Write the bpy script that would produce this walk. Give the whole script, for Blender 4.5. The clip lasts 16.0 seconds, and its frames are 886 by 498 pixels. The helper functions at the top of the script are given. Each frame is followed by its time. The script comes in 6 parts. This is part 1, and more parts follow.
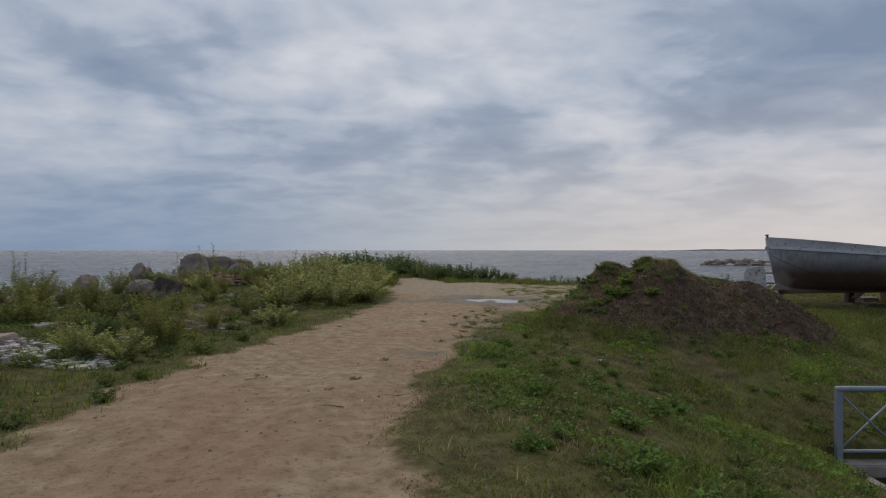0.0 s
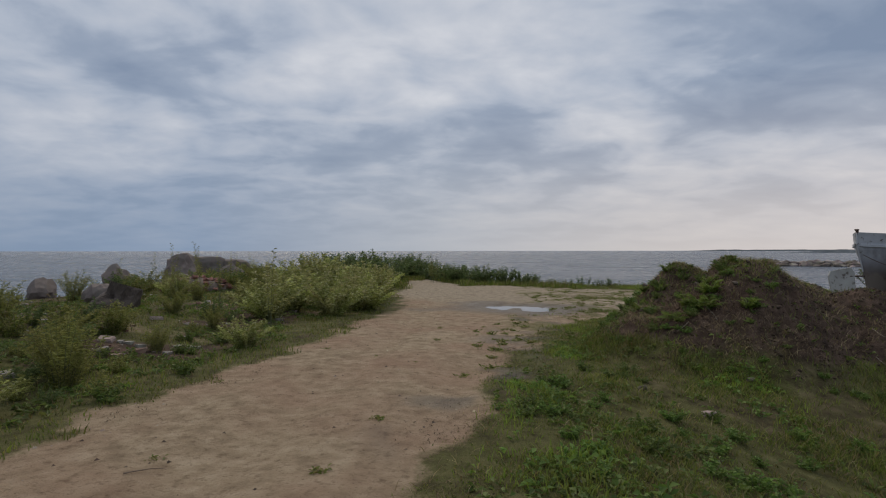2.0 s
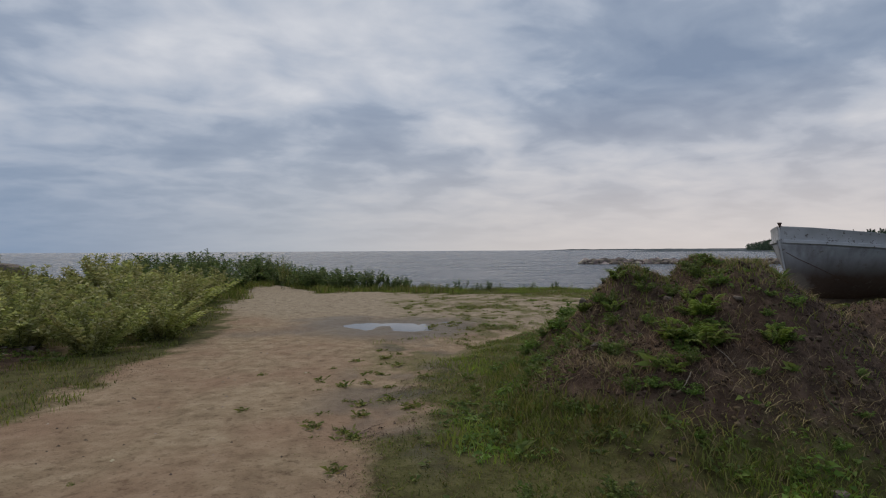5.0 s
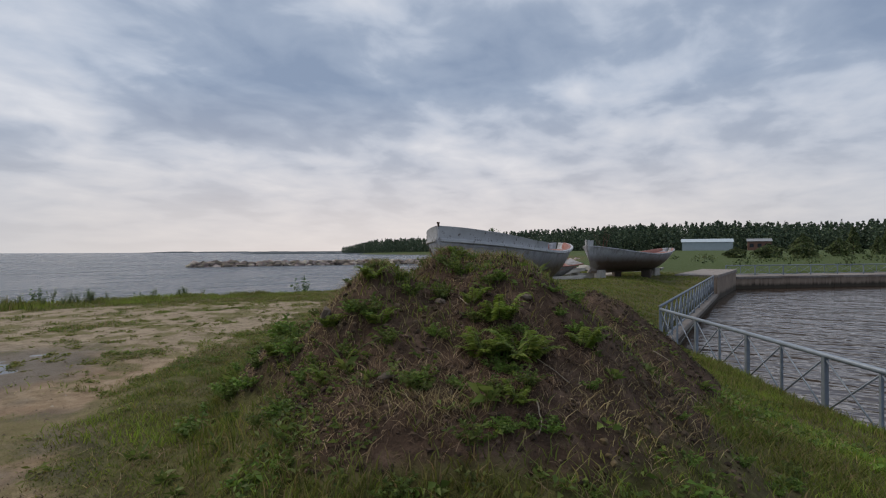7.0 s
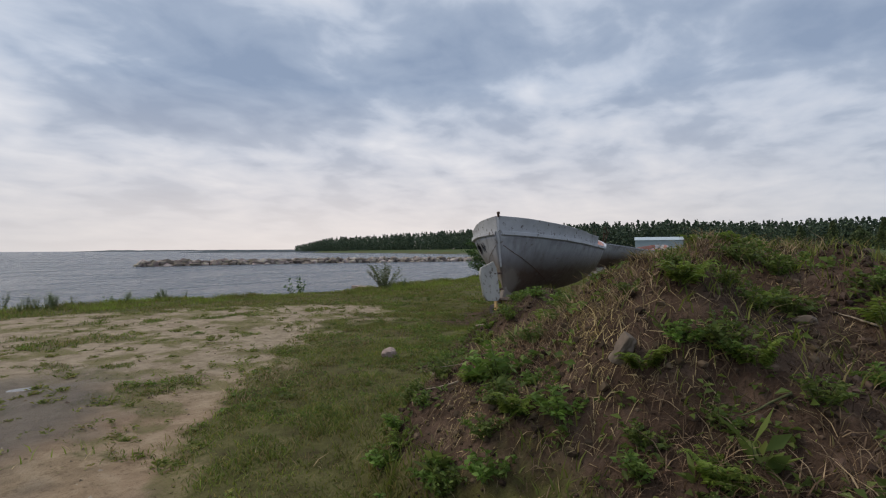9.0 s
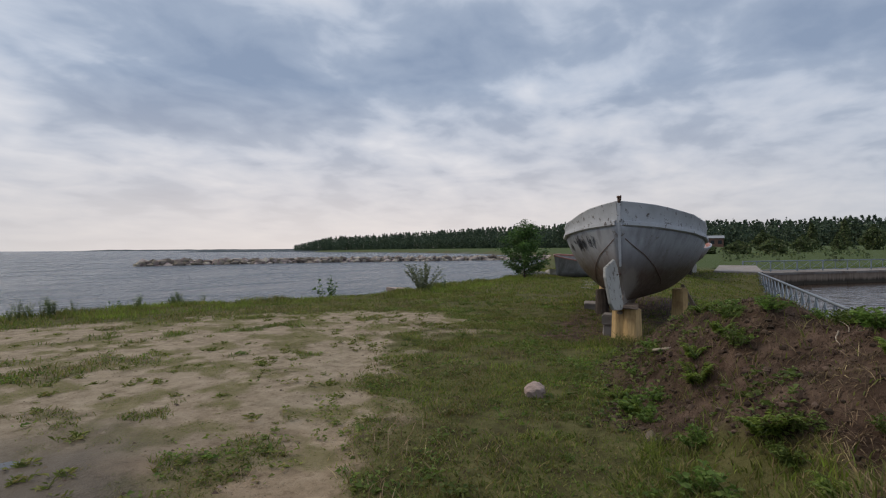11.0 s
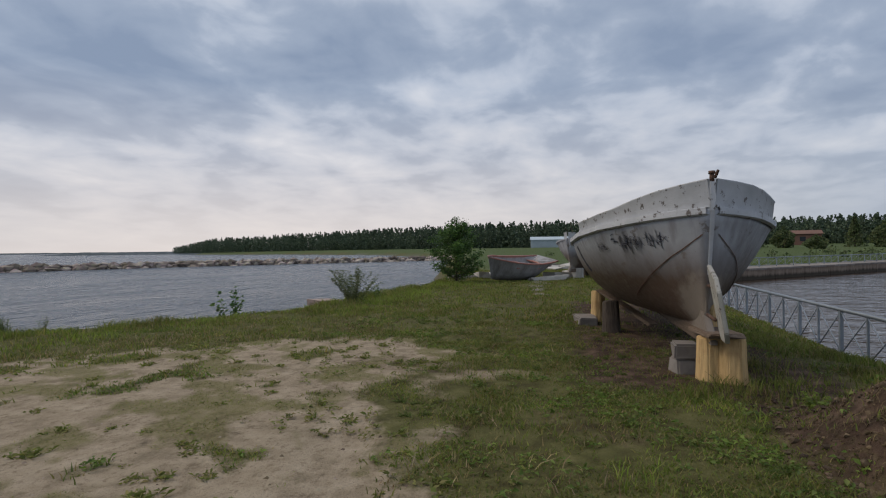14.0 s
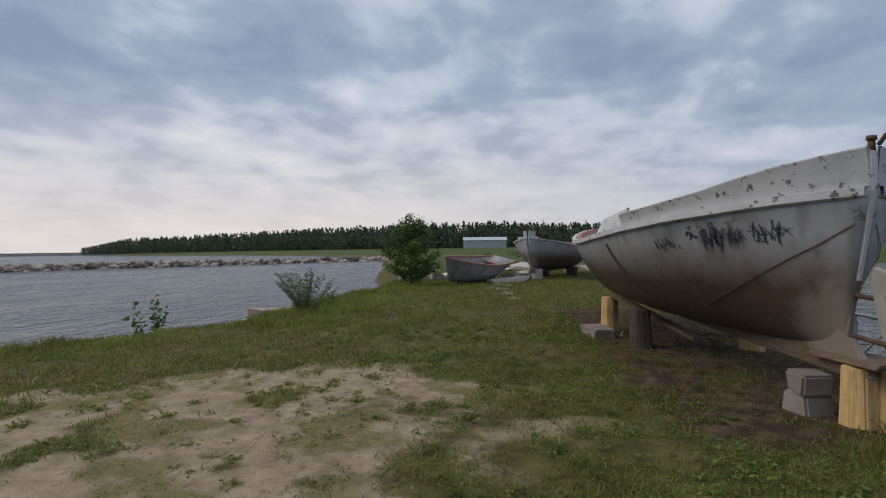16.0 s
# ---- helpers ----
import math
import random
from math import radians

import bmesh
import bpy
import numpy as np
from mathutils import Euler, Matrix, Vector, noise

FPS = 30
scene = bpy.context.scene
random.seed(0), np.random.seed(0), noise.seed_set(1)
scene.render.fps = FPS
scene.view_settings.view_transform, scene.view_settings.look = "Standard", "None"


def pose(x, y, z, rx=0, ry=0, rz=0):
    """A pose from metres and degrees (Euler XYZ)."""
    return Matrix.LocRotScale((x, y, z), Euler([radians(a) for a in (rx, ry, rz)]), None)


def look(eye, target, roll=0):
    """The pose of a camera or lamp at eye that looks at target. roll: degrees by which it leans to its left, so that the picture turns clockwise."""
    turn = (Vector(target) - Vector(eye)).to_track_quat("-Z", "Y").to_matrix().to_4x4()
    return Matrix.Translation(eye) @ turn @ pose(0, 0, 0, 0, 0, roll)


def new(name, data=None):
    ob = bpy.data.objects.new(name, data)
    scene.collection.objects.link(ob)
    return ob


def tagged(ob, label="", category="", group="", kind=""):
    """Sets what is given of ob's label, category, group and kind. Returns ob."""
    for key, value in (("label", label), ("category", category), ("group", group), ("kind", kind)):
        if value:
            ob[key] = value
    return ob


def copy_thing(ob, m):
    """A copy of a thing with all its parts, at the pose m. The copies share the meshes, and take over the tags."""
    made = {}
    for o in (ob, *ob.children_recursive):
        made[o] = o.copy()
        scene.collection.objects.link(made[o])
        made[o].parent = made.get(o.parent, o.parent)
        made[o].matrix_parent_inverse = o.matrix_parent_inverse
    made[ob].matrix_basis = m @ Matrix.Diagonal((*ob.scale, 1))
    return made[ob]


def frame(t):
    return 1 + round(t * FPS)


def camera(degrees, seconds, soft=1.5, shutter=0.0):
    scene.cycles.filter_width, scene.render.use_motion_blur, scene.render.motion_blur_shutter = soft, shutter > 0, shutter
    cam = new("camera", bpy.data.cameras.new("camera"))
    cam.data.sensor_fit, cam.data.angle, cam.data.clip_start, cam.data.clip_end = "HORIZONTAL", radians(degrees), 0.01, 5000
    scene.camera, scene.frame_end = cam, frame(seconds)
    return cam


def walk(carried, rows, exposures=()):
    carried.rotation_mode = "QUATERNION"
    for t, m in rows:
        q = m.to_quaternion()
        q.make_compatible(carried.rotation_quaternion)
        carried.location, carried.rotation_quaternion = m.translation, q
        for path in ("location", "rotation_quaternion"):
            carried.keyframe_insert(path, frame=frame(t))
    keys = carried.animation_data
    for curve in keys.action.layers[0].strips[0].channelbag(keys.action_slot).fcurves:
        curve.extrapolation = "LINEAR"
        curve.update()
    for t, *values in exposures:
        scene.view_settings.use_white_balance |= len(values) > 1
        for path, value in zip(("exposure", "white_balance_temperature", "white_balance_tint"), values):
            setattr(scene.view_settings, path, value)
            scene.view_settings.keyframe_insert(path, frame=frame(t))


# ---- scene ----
cam = camera(78.8, 16.0, 1.15)
METRES, EYE, TILT, LEAN, TURN = 19.5, 1.67, 0.1, 0.0, 0.0
ROWS = [
    (0.0, 0.0, 0.0, 0.0, 0.0, 0.0, -0.0),
    (0.5, -0.0044, 0.0333, -0.0, 0.46, 0.02, -0.08),
    (1.0, -0.0042, 0.0686, -0.0014, 0.7, 0.04, 0.06),
    (1.5, -0.0058, 0.1029, -0.0015, 1.03, 0.01, 0.05),
    (2.0, -0.0068, 0.1373, -0.0031, 1.24, 0.07, 0.06),
    (2.5, -0.0102, 0.1722, -0.0049, 1.48, 0.05, 0.03),
    (3.0, -0.0084, 0.2069, -0.0046, 1.67, 0.06, 0.08),
    (5.5, 0.0176, 0.3592, -0.0054, -23.07, 0.08, 0.22),
    (6.0, 0.0172, 0.3839, -0.0065, -36.29, 0.25, 0.16),
    (6.5, 0.0177, 0.4147, -0.0087, -47.08, 0.15, 0.17),
    (7.0, 0.0154, 0.4456, -0.0102, -52.79, 0.2, 0.11),
    (7.5, 0.0165, 0.4773, -0.0117, -56.77, 0.16, 0.19),
    (8.0, 0.0191, 0.514, -0.0121, -57.86, 0.06, 0.14),
    (8.5, 0.0233, 0.5482, -0.0134, -57.79, 0.14, 0.1),
    (9.0, 0.0318, 0.5834, -0.0132, -57.63, 0.0, 0.18),
    (9.5, 0.0391, 0.6141, -0.0129, -57.53, 0.03, 0.2),
    (10.0, 0.05, 0.6483, -0.0137, -57.56, -0.02, 0.19),
    (12.5, 0.1393, 0.7799, -0.0192, -60.55, -0.1, 0.41),
    (13.0, 0.1565, 0.8008, -0.0187, -62.77, -0.02, 0.47),
    (13.5, 0.1733, 0.8207, -0.0177, -65.56, -0.08, 0.58),
    (14.0, 0.1883, 0.8399, -0.0159, -68.95, -0.03, 0.58),
    (14.5, 0.2084, 0.8583, -0.0167, -71.62, -0.11, 0.7),
    (15.0, 0.2269, 0.8764, -0.018, -73.31, -0.09, 0.67),
    (15.5, 0.2478, 0.8941, -0.0188, -75.05, -0.07, 0.68),
    (16.0, 0.2645, 0.9142, -0.017, -76.24, -0.05, 0.62),
]
walk(cam, [(t, pose(0, 0, EYE, TILT, LEAN, TURN) @ pose(METRES * x, METRES * y, METRES * z, 90 + pitch, roll, yaw)) for t, x, y, z, yaw, pitch, roll in ROWS],
     exposures=[(0.0, -0.1), (5.5, -0.1), (7.0, 0.12), (9.5, 0.21), (12.5, 0.09), (16.0, 0.13)])

# ---- world and light ----
WATER = -1.3
world = bpy.data.worlds.new("overcast_evening_sky")
scene.world = world
world.use_nodes = True
SUN_EL, SUN_AZ = radians(45), radians(-15)
AMBIENT = 1.0


def sky_nodes():
    nt = world.node_tree
    nt.nodes.clear()
    N, Lk = nt.nodes.new, nt.links.new

    def mth(op, a, b=None, c=None):
        n = N("ShaderNodeMath")
        n.operation = op
        for i, v in enumerate((a, b, c)):
            if v is None:
                continue
            if isinstance(v, (int, float)):
                n.inputs[i].default_value = v
            else:
                Lk(v, n.inputs[i])
        return n.outputs[0]

    def ramp(fac, stops):
        n = N("ShaderNodeValToRGB")
        el = n.color_ramp.elements
        while len(el) < len(stops):
            el.new(0.5)
        for e, (p, c) in zip(el, stops):
            e.position, e.color = p, (*c, 1)
        Lk(fac, n.inputs[0])
        return n.outputs[0]

    def mix(fac, a, b):
        n = N("ShaderNodeMix")
        n.data_type = "RGBA"
        if isinstance(fac, (int, float)):
            n.inputs[0].default_value = fac
        else:
            Lk(fac, n.inputs[0])
        for i, v in ((6, a), (7, b)):
            if isinstance(v, tuple):
                n.inputs[i].default_value = (*v, 1)
            else:
                Lk(v, n.inputs[i])
        return n.outputs[2]

    co = N("ShaderNodeTexCoord").outputs["Generated"]
    sep = N("ShaderNodeSeparateXYZ")
    Lk(co, sep.inputs[0])
    X, Y, Z = sep.outputs
    zc = mth("ADD", mth("MAXIMUM", Z, 0.0), 0.20)
    comb = N("ShaderNodeCombineXYZ")
    Lk(mth("DIVIDE", X, zc), comb.inputs[0])
    Lk(mth("DIVIDE", Y, zc), comb.inputs[1])
    comb.inputs[2].default_value = 3.1

    def cloud(scale, stretch, detail, rough, dist, shift):
        mp = N("ShaderNodeMapping")
        mp.inputs["Location"].default_value = shift
        mp.inputs["Rotation"].default_value = (0, 0, radians(-8))
        mp.inputs["Scale"].default_value = (scale * stretch, scale, scale)
        Lk(comb.outputs[0], mp.inputs[0])
        n = N("ShaderNodeTexNoise")
        n.inputs["Scale"].default_value = 1.0
        n.inputs["Detail"].default_value = detail
        n.inputs["Roughness"].default_value = rough
        n.inputs["Distortion"].default_value = dist
        Lk(mp.outputs[0], n.inputs["Vector"])
        return n.outputs[0]

    big = cloud(1.0, 0.9, 4.0, 0.5, 0.5, (2.9, 4.9, 0))
    mid = cloud(3.4, 0.9, 6.0, 0.5, 0.25, (7.3, 0.6, 2))
    d = mth("ADD", mth("MULTIPLY", big, 0.5), mth("MULTIPLY", mid, 0.5))
    # banks of thicker and thinner cloud: heading, height, half width (degrees) and depth
    wob = N("ShaderNodeTexNoise")
    wob.inputs["Scale"].default_value = 3.2
    wob.inputs["Detail"].default_value = 4.0
    Lk(co, wob.inputs["Vector"])
    swirl = N("ShaderNodeVectorMath")
    swirl.operation = "MULTIPLY_ADD"
    Lk(wob.outputs["Color"], swirl.inputs[0])
    swirl.inputs[1].default_value = (0.34, 0.34, 0.34)
    Lk(co, swirl.inputs[2])
    flat = N("ShaderNodeVectorMath")
    flat.operation = "MULTIPLY"
    Lk(swirl.outputs[0], flat.inputs[0])
    flat.inputs[1].default_value = (1, 1, 2.2)
    for hd, el, wide, depth in ((-21, 26, 9, 0.10), (-37, 19, 11, -0.06), (-11, 15, 10, 0.05), (2, 15, 7, -0.05), (17, 24, 9, -0.08), (18, 12, 6, 0.07),
                                (30, 14, 11, -0.12), (24, 7, 7, 0.05), (33, 23, 10, -0.07), (45, 17, 10, -0.07), (58, 21, 12, -0.07), (69, 15, 8, 0.10),
                                (54, 9, 9, 0.04), (84, 12, 10, -0.05), (81, 24, 9, -0.06), (98, 21, 11, -0.07), (108, 14, 12, -0.05)):
        e, h = radians(el), radians(hd)
        near = N("ShaderNodeVectorMath")
        near.operation = "DISTANCE"
        Lk(flat.outputs[0], near.inputs[0])
        near.inputs[1].default_value = (math.sin(h) * math.cos(e) + 0.17, math.cos(h) * math.cos(e) + 0.17, (math.sin(e) + 0.17) * 2.2)
        q = mth("MULTIPLY", near.outputs["Value"], 1 / radians(wide))
        d = mth("ADD", d, mth("MULTIPLY", mth("EXPONENT", mth("MULTIPLY", mth("MULTIPLY", q, q), -1.0)), depth * 0.8))
    cover = ramp(d, [(0.33, (0.24, 0.305, 0.425)), (0.43, (0.325, 0.39, 0.505)), (0.5, (0.45, 0.505, 0.605)),
                     (0.58, (0.565, 0.60, 0.675)), (0.69, (0.73, 0.745, 0.79))])
    sky = N("ShaderNodeTexSky")
    sky.sky_type, sky.sun_disc = "NISHITA", False
    sky.sun_elevation, sky.sun_rotation = SUN_EL, SUN_AZ
    skyc = N("ShaderNodeVectorMath")
    skyc.operation = "SCALE"
    Lk(sky.outputs[0], skyc.inputs[0])
    skyc.inputs["Scale"].default_value = 0.05
    clear = mth("MULTIPLY", mth("SUBTRACT", 0.47, d), 2.0)
    cl = N("ShaderNodeClamp")
    Lk(clear, cl.inputs[0])
    cl.inputs["Max"].default_value = 0.06
    over = mix(cl.outputs[0], cover, skyc.outputs[0])
    # haze towards the horizon: cream near the sun, blue away from it
    side = mth("ADD", mth("MULTIPLY", X, math.sin(radians(50))), mth("MULTIPLY", Y, math.cos(radians(50))))
    hz = ramp(mth("MULTIPLY_ADD", side, 0.5, 0.5), [(0.0, (0.20, 0.27, 0.38)), (0.62, (0.24, 0.32, 0.45)), (0.8, (0.46, 0.485, 0.53)), (0.93, (0.63, 0.59, 0.575)), (1.0, (0.73, 0.66, 0.625))])
    low = ramp(Z, [(0.0, (0.92,) * 3), (0.06, (0.72,) * 3), (0.16, (0.28,) * 3), (0.28, (0.0,) * 3)])
    final = mix(low, over, hz)
    bg = N("ShaderNodeBackground")
    Lk(final, bg.inputs[0])
    # an overcast sky is brightest overhead
    zen = mth("MULTIPLY_ADD", mth("MAXIMUM", mth("SUBTRACT", Z, 0.45), 0.0), 0.5, AMBIENT)
    Lk(zen, bg.inputs[1])
    out = N("ShaderNodeOutputWorld")
    Lk(bg.outputs[0], out.inputs[0])


sky_nodes()
sun = new("sun", bpy.data.lights.new("sun", "SUN"))
sun.data.energy, sun.data.angle, sun.data.color = 1.5, radians(35), (1.0, 0.84, 0.64)
sun.matrix_world = look((0, 0, 30), (-math.sin(SUN_AZ) * 30, -math.cos(SUN_AZ) * 30, 30 - 30 * math.tan(SUN_EL)))


# ---- numbers ----
def lattice(x, y, seed):
    i = (x.astype(np.int64) * 374761393 + y.astype(np.int64) * 668265263 + seed * 974634777) & 0xFFFFFFFF
    i = ((i ^ (i >> 13)) * 1274126177) & 0xFFFFFFFF
    return ((i ^ (i >> 16)) & 0xFFFF) / 65535.0


def vnoise(x, y, size, seed=0, octaves=3):
    """Smooth noise from -1 to 1 over the plan."""
    out, amp, tot = 0, 1.0, 0.0
    for o in range(octaves):
        u, v = x / size * 2 ** o + 57.3, y / size * 2 ** o + 91.7
        iu, iv = np.floor(u), np.floor(v)
        fu, fv = u - iu, v - iv
        fu, fv = fu * fu * (3 - 2 * fu), fv * fv * (3 - 2 * fv)
        a, b = lattice(iu, iv, seed + o), lattice(iu + 1, iv, seed + o)
        c, d = lattice(iu, iv + 1, seed + o), lattice(iu + 1, iv + 1, seed + o)
        out = out + amp * ((a * (1 - fu) + b * fu) * (1 - fv) + (c * (1 - fu) + d * fu) * fv)
        tot += amp
        amp *= 0.5
    return out / tot * 2 - 1


def smooth(a, b, v):
    t = np.clip((v - a) / (b - a), 0, 1)
    return t * t * (3 - 2 * t)


def inside_dist(poly, x, y):
    """Distance to the outline, positive inside."""
    best = np.full(x.shape, 1e9)
    ins = np.zeros(x.shape, bool)
    n = len(poly)
    for i in range(n):
        (ax, ay), (bx, by) = poly[i], poly[(i + 1) % n]
        dx, dy = bx - ax, by - ay
        t = np.clip(((x - ax) * dx + (y - ay) * dy) / (dx * dx + dy * dy), 0, 1)
        best = np.minimum(best, np.hypot(x - ax - t * dx, y - ay - t * dy))
        if dy != 0:
            ins ^= ((ay > y) != (by > y)) & (x < dx * (y - ay) / dy + ax)
    return np.where(ins, best, -best)


def line_dist(pts, x, y):
    best = np.full(x.shape, 1e9)
    for (ax, ay), (bx, by) in zip(pts, pts[1:]):
        dx, dy = bx - ax, by - ay
        t = np.clip(((x - ax) * dx + (y - ay) * dy) / (dx * dx + dy * dy), 0, 1)
        best = np.minimum(best, np.hypot(x - ax - t * dx, y - ay - t * dy))
    return best


LAND = [(-12, -2500), (-11.5, 0), (-11, 8), (-11.4, 16), (-12.5, 24), (-13, 30), (-9, 37), (-3.5, 39), (-1, 32), (0.8, 29.2), (3.4, 28.5),
        (6.7, 27.2), (9.5, 27.0), (12.2, 25.7), (14.4, 24.3), (16.5, 24.7), (20, 24.6), (25, 24.8), (33, 27), (50, 34), (80, 44), (122, 60),
        (150, 74), (230, 130), (330, 260), (400, 430), (520, 520), (1500, 900), (2500, 2500), (2500, -2500)]
BASIN = [(4.6, 6.55), (6.4, 6.55), (14.6, 12.5), (33.4, 14.7), (44, 15.4), (54, 7), (85, -18), (85, -60), (4.6, -60)]
SAND = [(-3.4, -30), (-3.3, 3.9), (-3.5, 5.4), (-3.2, 6.7), (-2.9, 8.8), (-2.65, 11.3), (-2.1, 15), (-1.7, 18.5), (-2.4, 23), (-2.6, 30), (-1.6, 34), (-0.6, 30), (0.4, 27.2), (3.4, 26.6),
        (6.2, 24.6), (8, 23.9), (10.5, 21.6), (11.2, 20), (10.4, 18.5), (8.2, 18.6), (6.9, 17.9), (5.2, 16.5), (3.6, 15.6), (1.9, 13.6), (1.0, 11.6), (0.5, 9.6),
        (0.1, 8), (-0.15, 6.6), (-0.2, 5), (0.05, 3.2), (0.3, 0), (0.6, -30)]
PUDDLE = (1.55, 17.6)


def mound_height(x, y):
    """The heap of soil with its ridge and its tail towards the boat."""
    def bump(cx, cy, ax, ay, turn, top, power):
        c, s = math.cos(radians(turn)), math.sin(radians(turn))
        u, v = ((x - cx) * c + (y - cy) * s) / ax, (-(x - cx) * s + (y - cy) * c) / ay
        r = np.sqrt(u * u + v * v)
        return top * np.clip(1 - r ** power, 0, 1) ** 1.25
    n = vnoise(x, y, 0.9, 11, 4)
    h = np.maximum(bump(4.5, 11.5, 3.1, 2.25, 30, 1.18, 1.5), bump(5.9, 12.8, 2.6, 1.6, 42, 0.98, 1.5))
    h = np.maximum(h, bump(4.55, 11.6, 2.0, 1.3, 62, 1.28, 2.2))
    h = np.maximum(h, bump(6.2, 11.0, 2.1, 1.6, 10, 0.92, 1.5))
    h = np.maximum(h, bump(3.75, 12.45, 1.7, 1.25, 60, 0.92, 1.6))
    h = np.maximum(h, bump(3.78, 11.95, 1.5, 1.15, 60, 1.22, 1.9))
    h = np.maximum(h, bump(7.1, 14.05, 2.1, 1.1, 35, 0.75, 1.7))
    return h * (1 + 0.13 * n) + (0.09 * n + 0.11 * (0.5 - np.abs(vnoise(x, y, 0.45, 15, 3)))) * smooth(0, 0.3, h)


def ground_height(x, y):
    near = 0.24 - 0.20 * smooth(3, 17, y) - 0.02 * smooth(18, 26, y)
    sea = inside_dist(LAND, x, y)
    bas = -inside_dist(BASIN, x, y)
    far = np.hypot(x, y)
    g = near + 1.5 * smooth(60, 260, far) * smooth(0, 60, sea)
    g = g + 0.025 * vnoise(x, y, 1.1, 3) * smooth(200, 40, far) + 0.10 * vnoise(x, y, 5.0, 4) * smooth(0.5, 3, sea) * smooth(4, 12, np.hypot(x, y - 10) * 0.5)
    g = g + 0.35 * smooth(-3.8, -6.5, x) * smooth(40, 30, y)
    rut = line_dist([(-1.9, -5), (-1.8, 4), (-1.3, 12), (-0.6, 20), (-1.6, 30)], x, y)
    rut2 = line_dist([(-0.6, -5), (-0.6, 4), (-0.1, 9), (1.2, 13), (3.5, 16), (7, 18.5)], x, y)
    g = g - 0.03 * smooth(0.45, 0.1, np.minimum(rut, rut2))
    pud = np.hypot((x - PUDDLE[0]) / 1.05, y - PUDDLE[1])
    g = g - 0.055 * smooth(1.6, 0.2, pud) + 0.055 * vnoise(x, y, 0.85, 17, 4) * smooth(2.3, 1.4, pud)
    g = g + 0.005 * vnoise(x, y, 0.3, 18, 3) * smooth(60, 30, far)
    g = g + mound_height(x, y) * smooth(0.3, 1.5, bas)
    g = g - 0.42 * smooth(43, 45, x) * smooth(26, 5, bas) * smooth(24, 17, y)
    bank = smooth(-1.3, 4.2, bas + 0.25 * vnoise(x, y, 1.5, 8))
    bank = np.where(x > 44, smooth(0.3, 2.0, bas), bank)
    bank = np.maximum(bank, smooth(26, 33, x))
    g = -0.93 + (g + 0.93) * bank
    g = np.where(bas < np.where(x > 41, 2.4, np.where(x > 33.5, 1.3, np.where(x > 14, 0.25, 0.1))), -4.0, g)
    shore = smooth(-2.2, 0.5, sea + 0.3 * vnoise(x, y, 1.7, 5))
    g = (WATER - 0.9) + (g - WATER + 0.9) * shore
    return np.where(sea < -6, -4.0, g)


def spread(lo, hi, step, edge):
    core = list(np.arange(lo, hi, step))
    up, s = [core[-1]], step
    while up[-1] < edge:
        s *= 1.075
        up.append(up[-1] + s)
    dn, s = [core[0]], step
    while dn[-1] > -edge:
        s *= 1.075
        dn.append(dn[-1] - s)
    return np.array(dn[:0:-1] + core + up[1:])


def mesh_np(name, co, faces, material, smooth_shade=True):
    """A mesh from arrays: corners (n, 3) and faces (m, 3 or 4)."""
    me = bpy.data.meshes.new(name)
    k = faces.shape[1]
    me.vertices.add(len(co))
    me.vertices.foreach_set("co", np.asarray(co, np.float32).ravel())
    me.loops.add(faces.size)
    me.loops.foreach_set("vertex_index", faces.astype(np.int32).ravel())
    me.polygons.add(len(faces))
    me.polygons.foreach_set("loop_start", np.arange(0, faces.size, k, dtype=np.int32))
    me.polygons.foreach_set("use_smooth", np.full(len(faces), smooth_shade))
    me.update(calc_edges=True)
    if material:
        me.materials.append(material)
    return me


# ---- materials ----
def material(name, rough=0.8, metal=0.0, spec=0.3):
    m = bpy.data.materials.new(name)
    m.use_nodes = True
    b = m.node_tree.nodes["Principled BSDF"]
    b.inputs["Roughness"].default_value, b.inputs["Metallic"].default_value = rough, metal
    b.inputs["Specular IOR Level"].default_value = spec
    return m, m.node_tree, b


def tex(nt, kind, scale, detail=4.0, rough=0.55, coord="Object", stretch=None):
    c = nt.nodes.new("ShaderNodeTexCoord")
    out = c.outputs[coord]
    if stretch:
        mp = nt.nodes.new("ShaderNodeMapping")
        mp.inputs["Scale"].default_value = stretch
        nt.links.new(out, mp.inputs[0])
        out = mp.outputs[0]
    n = nt.nodes.new("ShaderNodeTexNoise" if kind == "noise" else "ShaderNodeTexVoronoi")
    n.inputs["Scale"].default_value = scale
    if kind == "noise":
        n.inputs["Detail"].default_value, n.inputs["Roughness"].default_value = detail, rough
    nt.links.new(out, n.inputs["Vector"])
    return n.outputs[0]


def ramp(nt, fac, stops):
    n = nt.nodes.new("ShaderNodeValToRGB")
    el = n.color_ramp.elements
    while len(el) < len(stops):
        el.new(0.5)
    for e, (p, c) in zip(el, stops):
        e.position, e.color = p, (*c, 1)
    nt.links.new(fac, n.inputs[0])
    return n.outputs[0]


def blend(nt, fac, a, b, mode="MIX"):
    n = nt.nodes.new("ShaderNodeMix")
    n.data_type, n.blend_type = "RGBA", mode
    for i, v in ((0, fac), (6, a), (7, b)):
        if isinstance(v, (int, float)):
            n.inputs[i].default_value = v
        elif isinstance(v, tuple):
            n.inputs[i].default_value = (*v, 1)
        else:
            nt.links.new(v, n.inputs[i])
    return n.outputs[2]


